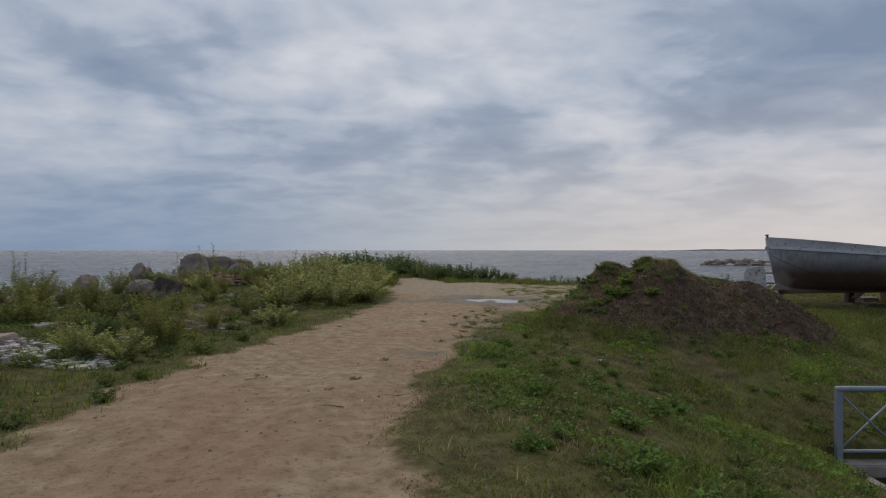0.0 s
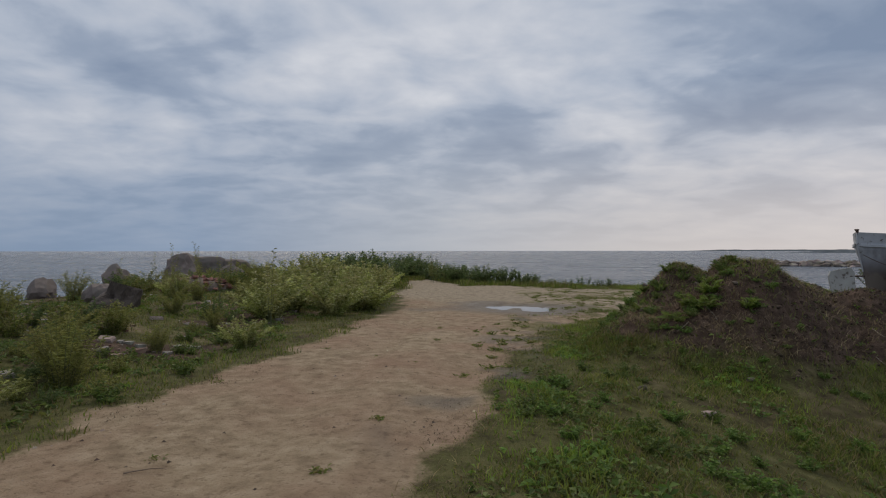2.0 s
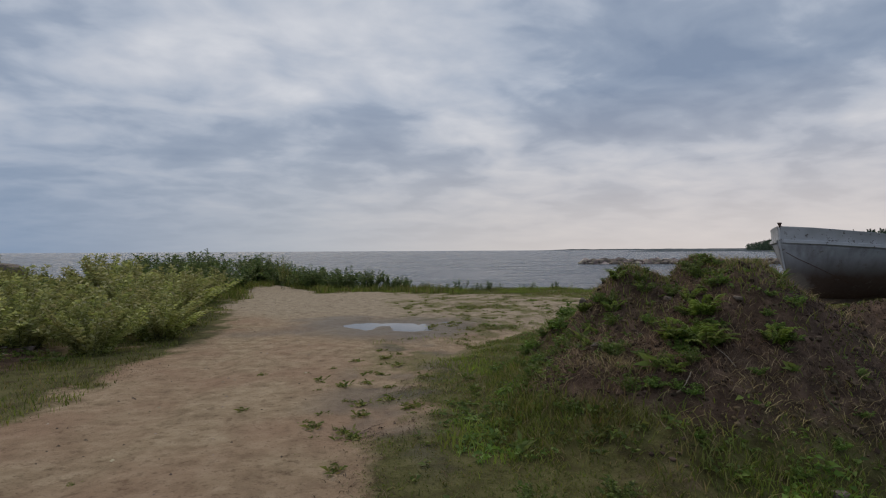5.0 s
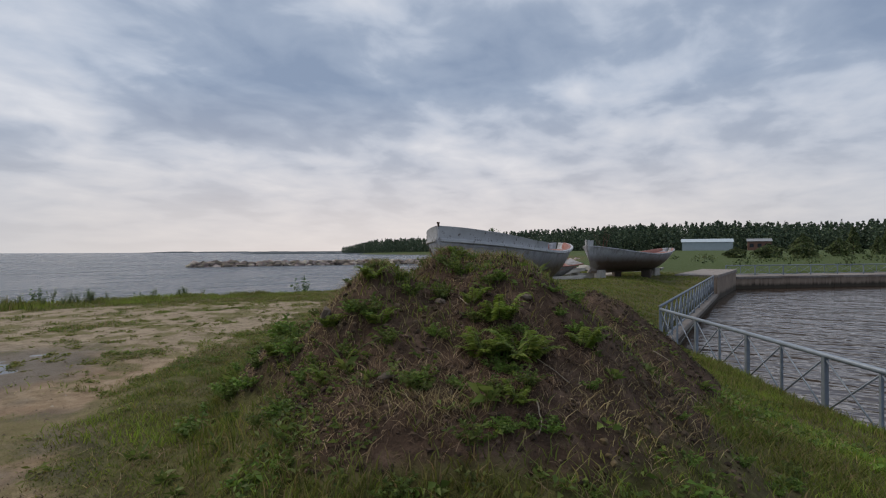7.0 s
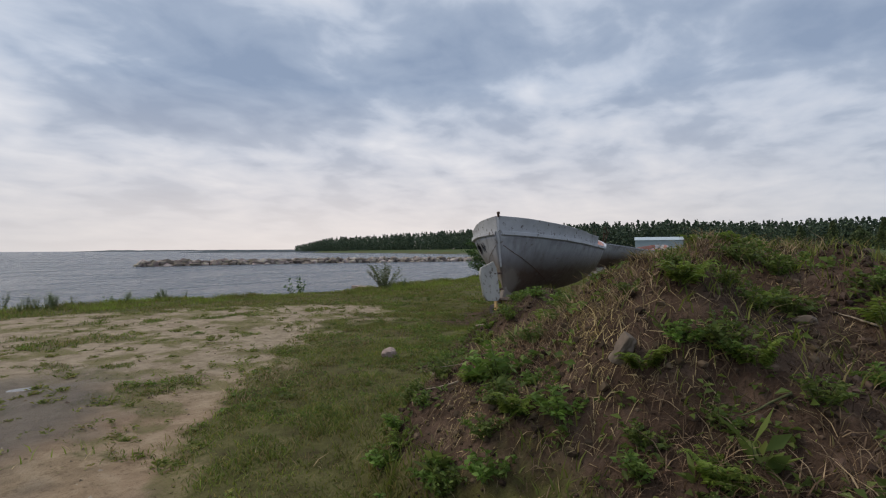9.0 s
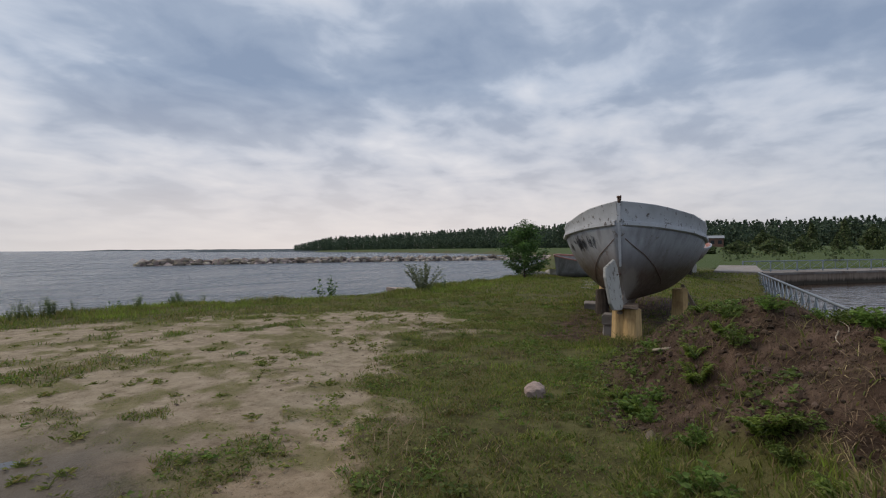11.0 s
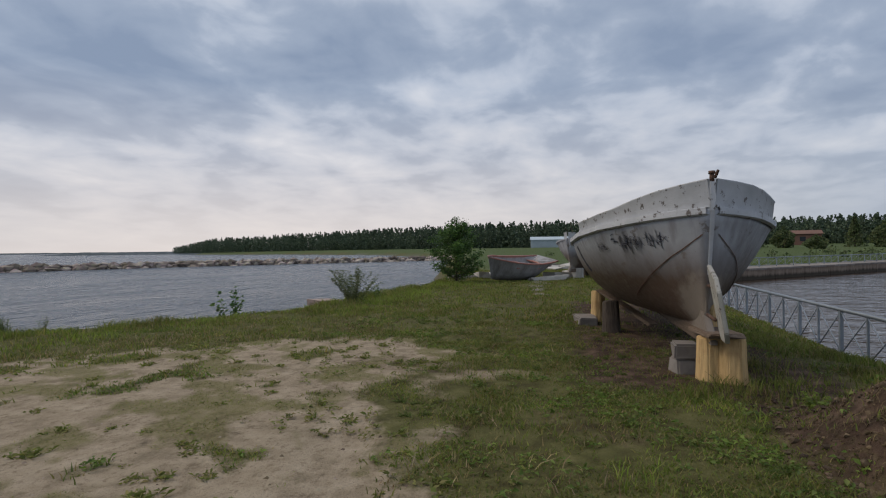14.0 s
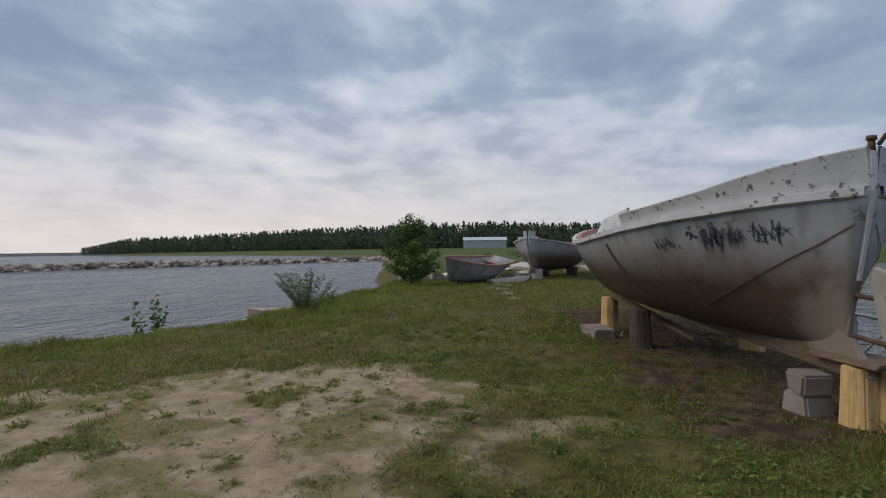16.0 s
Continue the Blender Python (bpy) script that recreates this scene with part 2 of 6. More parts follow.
def bump(nt, b, height, strength, dist=0.02):
    n = nt.nodes.new("ShaderNodeBump")
    n.inputs["Strength"].default_value, n.inputs["Distance"].default_value = strength, dist
    nt.links.new(height, n.inputs["Height"])
    nt.links.new(n.outputs[0], b.inputs["Normal"])


def attribute(nt, name):
    n = nt.nodes.new("ShaderNodeAttribute")
    n.attribute_name = name
    return n.outputs["Fac"]


def scaled(nt, out, k=0.5):
    n = nt.nodes.new("ShaderNodeMath")
    n.operation = "MULTIPLY"
    n.inputs[1].default_value = k
    nt.links.new(out, n.inputs[0])
    return n.outputs[0]


def ground_material():
    m, nt, b = material("sand_soil_and_turf", 0.95, 0, 0.15)
    fine, mid, large = tex(nt, "noise", 45, 5, 0.65), tex(nt, "noise", 5, 5, 0.6), tex(nt, "noise", 0.7, 4)
    sand = ramp(nt, mid, [(0.3, (0.182, 0.132, 0.083)), (0.5, (0.28, 0.213, 0.138)), (0.7, (0.365, 0.288, 0.196))])
    sand = blend(nt, ramp(nt, large, [(0.4, (0, 0, 0)), (0.66, (0.6,) * 3)]), sand, (0.25, 0.155, 0.105))
    speck = ramp(nt, fine, [(0.3, (0.55, 0.52, 0.5)), (0.42, (1, 1, 1)), (0.7, (1, 1, 1)), (0.8, (1.25, 1.22, 1.2))])
    sand = blend(nt, 1.0, sand, speck, "MULTIPLY")
    grit = ramp(nt, tex(nt, "noise", 13, 6, 0.7), [(0.36, (0.68, 0.65, 0.63)), (0.46, (1, 1, 1)), (0.6, (1, 1, 1)), (0.7, (1.16, 1.15, 1.14))])
    sand = blend(nt, 1.0, sand, grit, "MULTIPLY")
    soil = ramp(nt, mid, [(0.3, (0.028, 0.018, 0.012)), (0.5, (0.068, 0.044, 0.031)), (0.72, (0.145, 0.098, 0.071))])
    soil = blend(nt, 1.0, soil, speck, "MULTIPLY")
    turf = ramp(nt, mid, [(0.3, (0.045, 0.038, 0.015)), (0.5, (0.082, 0.080, 0.027)), (0.72, (0.13, 0.12, 0.05))])
    turf = blend(nt, 1.0, turf, speck, "MULTIPLY")
    wet = blend(nt, mid, (0.05, 0.042, 0.034), (0.085, 0.072, 0.057))
    pale = ramp(nt, mid, [(0.3, (0.195, 0.158, 0.110)), (0.5, (0.285, 0.235, 0.168)), (0.7, (0.36, 0.303, 0.226))])
    pale = blend(nt, 1.0, blend(nt, 1.0, pale, speck, "MULTIPLY"), grit, "MULTIPLY")
    sand = blend(nt, attribute(nt, "dry"), sand, pale)
    moss = blend(nt, 1.0, blend(nt, mid, (0.095, 0.092, 0.035), (0.20, 0.172, 0.082)), speck, "MULTIPLY")
    ragged = tex(nt, "noise", 12, 7, 0.72)

    def crisp(key, low, high):
        """The mask with a ragged edge instead of a soft one."""
        k = nt.nodes.new("ShaderNodeMath")
        k.operation = "MULTIPLY_ADD"
        nt.links.new(ragged, k.inputs[0])
        k.inputs[1].default_value = 1.3
        nt.links.new(attribute(nt, key), k.inputs[2])
        return ramp(nt, scaled(nt, k.outputs[0]), [(low, (0, 0, 0)), (high, (1, 1, 1))])
    c = blend(nt, crisp("sand", 0.44, 0.72), turf, sand)
    c = blend(nt, crisp("moss", 0.37, 0.82), c, moss)
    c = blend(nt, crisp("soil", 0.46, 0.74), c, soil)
    c = blend(nt, attribute(nt, "wet"), c, wet)
    c = blend(nt, attribute(nt, "field"), c, blend(nt, mid, (0.042, 0.062, 0.02), (0.078, 0.105, 0.034)))
    nt.links.new(c, b.inputs["Base Color"])
    r = blend(nt, attribute(nt, "wet"), (0.95,) * 3, (0.42,) * 3)
    nt.links.new(r, b.inputs["Roughness"])
    h = blend(nt, 0.2, fine, mid)
    bump(nt, b, h, 0.8, 0.035)
    return m


def water_material(name, deep, rough, sizes, power, detail=2.0, calm=None):
    m, nt, b = material(name, rough, 0, 0.5)
    b.inputs["IOR"].default_value = 1.33
    hs = [tex(nt, "noise", s, detail, 0.6, stretch=st) for s, st in sizes]
    h = blend(nt, 0.4, hs[0], hs[1])
    bump(nt, b, h, power, 2.5)
    b.inputs["Base Color"].default_value = (*deep, 1)
    if calm:
        # gusts roughen the water in long patches
        gust = tex(nt, "noise", calm, 6, 0.65, stretch=(0.5, 1.3, 1))
        nt.links.new(ramp(nt, gust, [(0.40, (rough * 0.8,) * 3), (0.60, (rough * 1.25,) * 3)]), b.inputs["Roughness"])
    return m


GROUND_MAT = ground_material()
SEA_MAT = water_material("rippled_lake_water", (0.06, 0.078, 0.10), 0.24, [(0.4, (0.75, 1.7, 1)), (1.5, (0.8, 1.7, 1))], 0.7, 3.0, 0.16)
BASIN_MAT = water_material("dark_harbour_water", (0.045, 0.029, 0.02), 0.05, [(0.5, (1.6, 0.7, 1)), (1.6, (1.6, 0.7, 1))], 0.11, 2.0)

# ---- the large structure ----
XS, YS = spread(-5, 13.5, 0.085, 2600), spread(1.5, 27, 0.085, 2600)
gx, gy = np.meshgrid(XS, YS)
gx, gy = gx.ravel(), gy.ravel()
gz = ground_height(gx, gy)
nx, ny = len(XS), len(YS)
idx = np.arange(nx * ny).reshape(ny, nx)
quads = np.stack([idx[:-1, :-1], idx[:-1, 1:], idx[1:, 1:], idx[1:, :-1]], -1).reshape(-1, 4)
me = mesh_np("ground", np.stack([gx, gy, gz], 1), quads, GROUND_MAT)


def sand_mask(x, y):
    d = inside_dist(SAND, x, y)
    edge = d + 0.55 * vnoise(x, y, 0.6, 21, 4) + 0.4 * vnoise(x, y, 2.5, 22)
    s = smooth(-0.2, 0.35, edge)
    patch = smooth(0.14, 0.3, vnoise(x, y, 0.75, 31, 5) + 0.25 * vnoise(x, y, 4, 32) - 0.10)
    meadow = smooth(2.5, 5.5, x - 0.12 * (y - 15)) * smooth(14, 16, y)
    verge = smooth(0.0, 0.8, x + 0.6 - 0.18 * (y - 8)) * smooth(8, 11, y)
    s = s * (1 - 0.75 * patch * np.maximum(meadow, 0.8 * verge))
    bare = smooth(0.45, 0.62, vnoise(x, y, 1.6, 33, 3)) * smooth(27, 24, y) * smooth(14, 17, y)
    left = smooth(0.15, 0.5, vnoise(x, y, 1.8, 35, 3)) * smooth(-3.4, -4.5, x) * 0.8
    return np.clip(np.maximum(np.maximum(s, 0.7 * bare * smooth(30, 20, x)), left), 0, 1)


def soil_mask(x, y):
    h = mound_height(x, y)
    n = vnoise(x, y, 0.8, 41, 4)
    side = smooth(1.6, -0.6, (y - 11.8) - 0.75 * (x - 4.4))
    dome = smooth(3.0, 3.8, x) * smooth(9.0, 10.0, y) * smooth(13.4, 12.6, y)
    s = (smooth(0.16, 0.40, h + 0.25 * n) * (1 - dome) + smooth(0.10, 0.26, h + 0.12 * n) * dome) * (0.55 + 0.45 * smooth(-0.5, 0.2, n + 0.9 * side))
    # bare soil below the hull; its dark colour also paints in the boat's shade
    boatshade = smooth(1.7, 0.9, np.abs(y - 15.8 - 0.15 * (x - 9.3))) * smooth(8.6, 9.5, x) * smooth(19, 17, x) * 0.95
    bank = smooth(0.02, 0.35, vnoise(x, y, 0.9, 43, 4)) * smooth(0.6, 2.6, x) * smooth(11, 9, y) * 0.5
    scrub = smooth(0.0, 0.35, vnoise(x, y, 1.4, 45, 3)) * smooth(-3.2, -4.0, x) * smooth(26, 20, y) * 0.9
    bank = np.maximum(bank, scrub)
    verge = smooth(0.4, 0.0, np.abs(inside_dist(SAND, x, y) + 0.25)) * smooth(0.0, 0.5, n) * 0.7 * smooth(14, 12, y)
    worn = smooth(0.12, 0.4, vnoise(x, y, 1.2, 47, 4)) * smooth(4, 6, x) * smooth(14.2, 15, y) * smooth(22, 19, y) * 0.4
    bank = np.maximum(bank, worn)
    spill = smooth(1.0, 0.45, line_dist([(8.7, 15.05), (7.2, 14.75), (6.0, 14.2)], x, y) + 0.45 * n) * 0.85
    bank = np.maximum(bank, spill)
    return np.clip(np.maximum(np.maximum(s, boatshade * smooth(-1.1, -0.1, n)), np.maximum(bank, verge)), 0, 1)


def wet_mask(x, y):
    r = np.hypot((x - PUDDLE[0]) / 1.3, y - PUDDLE[1])
    shore = smooth(WATER + 0.5, WATER + 0.1, ground_height(x, y))
    mud = smooth(1.0, 0.3, line_dist([(2.6, 17.2), (1.7, 14.6), (0.9, 12), (0.3, 9.8), (-0.1, 7)], x, y)) * smooth(0.0, 0.35, vnoise(x, y, 0.7, 53, 4)) * 0.55
    shore = np.maximum(shore, mud)
    return np.clip(np.maximum(smooth(2.4, 0.8, r + 1.1 * vnoise(x, y, 1.0, 51, 4)) * 0.8, shore), 0, 1)


def sand_patch(x, y):
    """Where low growth spreads over the sand."""
    return smooth(0.02, 0.34, vnoise(x, y, 0.38, 65, 5) + 0.3 * vnoise(x, y, 2.2, 66))


def moss_mask(x, y):
    m = sand_patch(x, y) * sand_mask(x, y)
    return np.clip(0.8 * m * (0.8 * smooth(1.5, 4.5, x - 0.1 * (y - 14)) * smooth(13, 16, y) + 1.1 * smooth(-0.6, 0.8, x - 0.15 * (y - 8)) * smooth(6, 9, y)), 0, 0.8)


def dry_mask(x, y):
    """The open sand beyond the track dries paler than the track."""
    return smooth(14, 18, y + 0.6 * x - 3 + 1.5 * vnoise(x, y, 2.0, 67)) * 0.9


def field_mask(x, y):
    """The mown green field round the harbour and the far shore."""
    return smooth(38, 48, np.hypot(x, y)) * smooth(0.5, 3.0, inside_dist(LAND, x, y)) * smooth(10, 30, x)


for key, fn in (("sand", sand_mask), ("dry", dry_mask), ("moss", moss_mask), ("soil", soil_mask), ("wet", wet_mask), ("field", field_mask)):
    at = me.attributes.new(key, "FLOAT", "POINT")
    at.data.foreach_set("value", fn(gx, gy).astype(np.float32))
ground = tagged(new("ground", me), "sandy track, dark soil and sparse green turf", "ground", kind="structure")

wx = spread(-20, 40, 4.0, 4200)
wy = spread(0, 60, 4.0, 4200)
ax_, ay_ = np.meshgrid(wx, wy)
widx = np.arange(ax_.size).reshape(len(wy), len(wx))
wq = np.stack([widx[:-1, :-1], widx[:-1, 1:], widx[1:, 1:], widx[1:, :-1]], -1).reshape(-1, 4)
water = tagged(new("water", mesh_np("water", np.stack([ax_.ravel(), ay_.ravel(), np.full(ax_.size, WATER)], 1), wq, SEA_MAT)),
               "grey-blue rippled lake water under an overcast sky", "water", kind="structure")

bm = bmesh.new()
bm.faces.new([bm.verts.new((x, y, WATER + 0.012)) for x, y in BASIN])
d = bpy.data.meshes.new("water_basin")
bm.to_mesh(d)
bm.free()
d.materials.append(BASIN_MAT)
tagged(new("water_basin", d), "dark calm harbour water with mirrored trees", "water", kind="structure")


# ---- builders ----
def box(bm, x0, x1, y0, y1, z0, z1, m=None):
    v = [bm.verts.new((x, y, z)) for z in (z0, z1) for x, y in ((x0, y0), (x1, y0), (x1, y1), (x0, y1))]
    for f in ((3, 2, 1, 0), (4, 5, 6, 7), (0, 1, 5, 4), (1, 2, 6, 5), (2, 3, 7, 6), (3, 0, 4, 7)):
        bm.faces.new([v[i] for i in f])
    if m is not None:
        bmesh.ops.transform(bm, matrix=m, verts=v)
    return v


def tube(bm, a, b, r0, r1=None, n=8, caps=True):
    a, b = Vector(a), Vector(b)
    r1 = r0 if r1 is None else r1
    q = (b - a).to_track_quat("Z", "Y")
    rings = []
    for p, r in ((a, r0), (b, r1)):
        rings.append([bm.verts.new(p + q @ Vector((r * math.cos(i * math.tau / n), r * math.sin(i * math.tau / n), 0))) for i in range(n)])
    for i in range(n):
        bm.faces.new((rings[0][i], rings[0][(i + 1) % n], rings[1][(i + 1) % n], rings[1][i]))
    if caps:
        bm.faces.new(rings[0][::-1])
        bm.faces.new(rings[1])
    return rings


def part(name, bm, mat, parent=None, label="", shade=False, bevel=0.0):
    """Link a bmesh as one mesh object, under a thing or a part."""
    bmesh.ops.recalc_face_normals(bm, faces=bm.faces)
    if bevel:
        bmesh.ops.bevel(bm, geom=[e for e in bm.edges if e.is_manifold and e.calc_face_angle(0) > 0.6], offset=bevel, segments=2, affect="EDGES")
    d = bpy.data.meshes.new(name)
    bm.to_mesh(d)
    bm.free()
    if mat:
        d.materials.append(mat)
    for p in d.polygons:
        p.use_smooth = shade
    ob = new(name, d)
    if parent:
        ob.parent = parent
    return tagged(ob, label)


def thing(name, m, label, category, group=""):
    ob = new(name)
    ob.matrix_basis = m
    return tagged(ob, label, category, group)


def gh(x, y):
    return float(ground_height(np.array([float(x)]), np.array([float(y)]))[0])


# ---- materials of the things ----
def plain(name, color, rough=0.8, metal=0.0, vary=0.25, scale=6.0, bumps=0.3, stretch=None, second=None):
    m, nt, b = material(name, rough, metal)
    n = tex(nt, "noise", scale, 6, 0.62, stretch=stretch)
    lo, hi = tuple(c * (1 - vary) for c in color), tuple(min(1, c * (1 + vary)) for c in color)
    c = ramp(nt, n, [(0.3, lo), (0.7, hi)])
    if second:
        stain = tex(nt, "noise", scale * 0.3, 5, 0.6)
        c = blend(nt, ramp(nt, stain, [(0.5, (0, 0, 0)), (0.66, (0.85,) * 3)]), c, second)
    info = nt.nodes.new("ShaderNodeObjectInfo")
    v = nt.nodes.new("ShaderNodeMapRange")
    v.inputs["To Min"].default_value, v.inputs["To Max"].default_value = 0.85, 1.15
    nt.links.new(info.outputs["Random"], v.inputs[0])
    c = blend(nt, 1.0, c, v.outputs[0], "MULTIPLY")
    nt.links.new(c, b.inputs["Base Color"])
    bump(nt, b, n, bumps, 0.02)
    return m


def leaf_material(name, stops, rough=0.55, through_light=0.42):
    m, nt, b = material(name, rough, 0, 0.25)
    geo = nt.nodes.new("ShaderNodeNewGeometry")
    c = ramp(nt, geo.outputs["Random Per Island"], stops)
    big = ramp(nt, tex(nt, "noise", 1.6, 4, 0.6), [(0.3, (0.72, 0.62, 0.66)), (0.45, (0.95, 0.92, 0.95)), (0.56, (1.0, 1.05, 0.95)), (0.7, (1.35, 1.4, 1.05))])
    c = blend(nt, 1.0, c, big, "MULTIPLY")
    nt.links.new(c, b.inputs["Base Color"])
    tr = nt.nodes.new("ShaderNodeBsdfTranslucent")
    nt.links.new(c, tr.inputs[0])
    mx = nt.nodes.new("ShaderNodeMixShader")
    mx.inputs[0].default_value = through_light
    nt.links.new(b.outputs[0], mx.inputs[1])
    nt.links.new(tr.outputs[0], mx.inputs[2])
    nt.links.new(mx.outputs[0], nt.nodes["Material Output"].inputs[0])
    return m


def hull_material(name, top, dirt, bottom, line):
    """Flaking grey paint over a brown, grimy bottom."""
    m, nt, b = material(name, 0.5, 0.0, 0.4)
    big, fine = tex(nt, "noise", 1.4, 5, 0.6), tex(nt, "noise", 14, 6, 0.65)
    streak = tex(nt, "noise", 3.0, 5, 0.6, stretch=(1.2, 1.2, 0.22))
    flake = tex(nt, "noise", 5.5, 7, 0.7)
    c = ramp(nt, big, [(0.3, tuple(v * 0.78 for v in top)), (0.7, tuple(v * 1.15 for v in top))])
    c = blend(nt, ramp(nt, streak, [(0.45, (0, 0, 0)), (0.7, (0.6,) * 3)]), c, tuple(v * 0.55 for v in dirt))
    co = nt.nodes.new("ShaderNodeTexCoord")
    sep = nt.nodes.new("ShaderNodeSeparateXYZ")
    nt.links.new(co.outputs["Object"], sep.inputs[0])
    wob = nt.nodes.new("ShaderNodeMath")
    wob.operation = "MULTIPLY_ADD"
    nt.links.new(streak, wob.inputs[0])
    wob.inputs[1].default_value = 0.2
    half = nt.nodes.new("ShaderNodeMath")
    half.operation = "MULTIPLY"
    half.inputs[1].default_value = 0.4
    nt.links.new(sep.outputs[2], half.inputs[0])
    nt.links.new(half.outputs[0], wob.inputs[2])
    edge = 0.4 * line + 0.1
    low = ramp(nt, wob.outputs[0], [(edge - 0.07, (1, 1, 1)), (edge + 0.10, (0, 0, 0))])
    c = blend(nt, low, c, blend(nt, big, dirt, bottom))
    # a pale smear of old filler round the heel of the stern
    heel = nt.nodes.new("ShaderNodeVectorMath")
    heel.operation = "DISTANCE"
    nt.links.new(co.outputs["Object"], heel.inputs[0])
    heel.inputs[1].default_value = (0.25, 0.0, line - 0.55)
    spot = nt.nodes.new("ShaderNodeMath")
    spot.operation = "MULTIPLY_ADD"
    nt.links.new(flake, spot.inputs[0])
    spot.inputs[1].default_value = 0.5
    nt.links.new(heel.outputs["Value"], spot.inputs[2])
    c = blend(nt, ramp(nt, spot.outputs[0], [(0.66, (0.7,) * 3), (0.80, (0, 0, 0))]), c, blend(nt, fine, (0.19, 0.165, 0.14), (0.27, 0.24, 0.21)))
    c = blend(nt, ramp(nt, flake, [(0.605, (0, 0, 0)), (0.645, (0.75,) * 3)]), c, (0.15, 0.125, 0.11))
    nt.links.new(c, b.inputs["Base Color"])
    nt.links.new(ramp(nt, fine, [(0.3, (0.42,) * 3), (0.7, (0.68,) * 3)]), b.inputs["Roughness"])
    bump(nt, b, blend(nt, 0.5, fine, flake), 0.35, 0.02)
    return m


def flaking(name, base, under, amount):
    m, nt, b = material(name, 0.55)
    n, f = tex(nt, "noise", 2.5, 5, 0.6), tex(nt, "noise", 9, 7, 0.72)
    c = ramp(nt, n, [(0.3, tuple(v * 0.8 for v in base)), (0.7, tuple(v * 1.1 for v in base))])
    c = blend(nt, ramp(nt, f, [(amount, (0, 0, 0)), (amount + 0.03, (1, 1, 1))]), c, under)
    nt.links.new(c, b.inputs["Base Color"])
    bump(nt, b, f, 0.4, 0.015)
    return m


HULL = hull_material("grey_flaking_hull_paint", (0.355, 0.37, 0.405), (0.115, 0.076, 0.058), (0.06, 0.042, 0.033), 1.16)
SKIFFHULL = hull_material("grey_skiff_paint", (0.30, 0.295, 0.30), (0.12, 0.095, 0.08), (0.09, 0.065, 0.05), 0.05)
BULWARK = flaking("white_flaking_paint", (0.46, 0.475, 0.505), (0.13, 0.115, 0.11), 0.58)
RUDDER = flaking("peeling_grey_board", (0.37, 0.36, 0.33), (0.12, 0.10, 0.085), 0.58)
PINK = flaking("faded_red_paint", (0.33, 0.155, 0.125), (0.10, 0.07, 0.06), 0.66)
MARK = plain("black_spray_paint", (0.04, 0.04, 0.058), 0.7, 0, 0.4, 30)
RUST = plain("rusty_iron", (0.10, 0.06, 0.045), 0.8, 0.2, 0.4, 20)
CONC = plain("weathered_concrete", (0.215, 0.195, 0.18), 0.9, 0, 0.22, 4, 0.5, second=(0.16, 0.125, 0.105))
PALE = plain("pale_concrete", (0.40, 0.38, 0.35), 0.9, 0, 0.2, 6, 0.5)
STEEL = plain("galvanised_steel", (0.20, 0.235, 0.28), 0.5, 0.3, 0.15, 9, 0.1)
YELLOW = plain("fresh_cut_pine", (0.50, 0.345, 0.165), 0.75, 0, 0.25, 9, 0.5, (4, 4, 0.5), second=(0.27, 0.15, 0.07))
BROWN = plain("weathered_board", (0.13, 0.095, 0.07), 0.85, 0, 0.35, 9, 0.5, (1, 6, 6))
BARK = plain("dark_bark", (0.075, 0.06, 0.05), 0.95, 0, 0.4, 14, 0.8, (3, 3, 0.6))
STONE = plain("grey_granite", (0.15, 0.122, 0.108), 0.9, 0, 0.35, 5, 0.7, second=(0.13, 0.12, 0.105))
PINKSTONE = plain("pinkish_granite", (0.33, 0.255, 0.225), 0.9, 0, 0.3, 14, 0.6, second=(0.20, 0.16, 0.14))
STEM = plain("plant_stem", (0.09, 0.10, 0.045), 0.8)
STRAW = leaf_material("dry_straw", [(0.0, (0.15, 0.103, 0.057)), (0.5, (0.275, 0.20, 0.118)), (1.0, (0.45, 0.35, 0.21))], 0.8, 0.2)
ROOTS = leaf_material("dead_roots", [(0.0, (0.036, 0.024, 0.017)), (0.6, (0.08, 0.054, 0.036)), (1.0, (0.18, 0.13, 0.085))], 0.9, 0.1)
GRASS = leaf_material("green_grass", [(0.0, (0.065, 0.082, 0.018)), (0.4, (0.135, 0.172, 0.034)), (0.75, (0.20, 0.22, 0.053)), (0.9, (0.24, 0.20, 0.083)), (1.0, (0.29, 0.22, 0.115))])
CLOVER = leaf_material("clover_leaf", [(0.0, (0.07, 0.115, 0.022)), (0.6, (0.125, 0.19, 0.038)), (1.0, (0.19, 0.245, 0.062))])
LIME = leaf_material("bright_grass", [(0.0, (0.13, 0.185, 0.028)), (0.6, (0.21, 0.285, 0.045)), (1.0, (0.29, 0.33, 0.075))])
LAWN = leaf_material("short_turf", [(0.0, (0.07, 0.105, 0.02)), (0.45, (0.145, 0.188, 0.037)), (0.75, (0.205, 0.22, 0.053)), (0.9, (0.25, 0.205, 0.082)), (1.0, (0.31, 0.235, 0.115))])
WEED = leaf_material("broad_weed_leaf", [(0.0, (0.07, 0.105, 0.025)), (0.6, (0.12, 0.175, 0.04)), (1.0, (0.19, 0.235, 0.062))])
FRESH = leaf_material("fresh_green_leaf", [(0.0, (0.085, 0.15, 0.03)), (0.6, (0.145, 0.24, 0.05)), (1.0, (0.22, 0.31, 0.08))])
SANDWEED = leaf_material("dusty_sand_weed_leaf", [(0.0, (0.10, 0.13, 0.03)), (0.5, (0.17, 0.205, 0.05)), (0.85, (0.23, 0.235, 0.075)), (1.0, (0.29, 0.23, 0.11))])
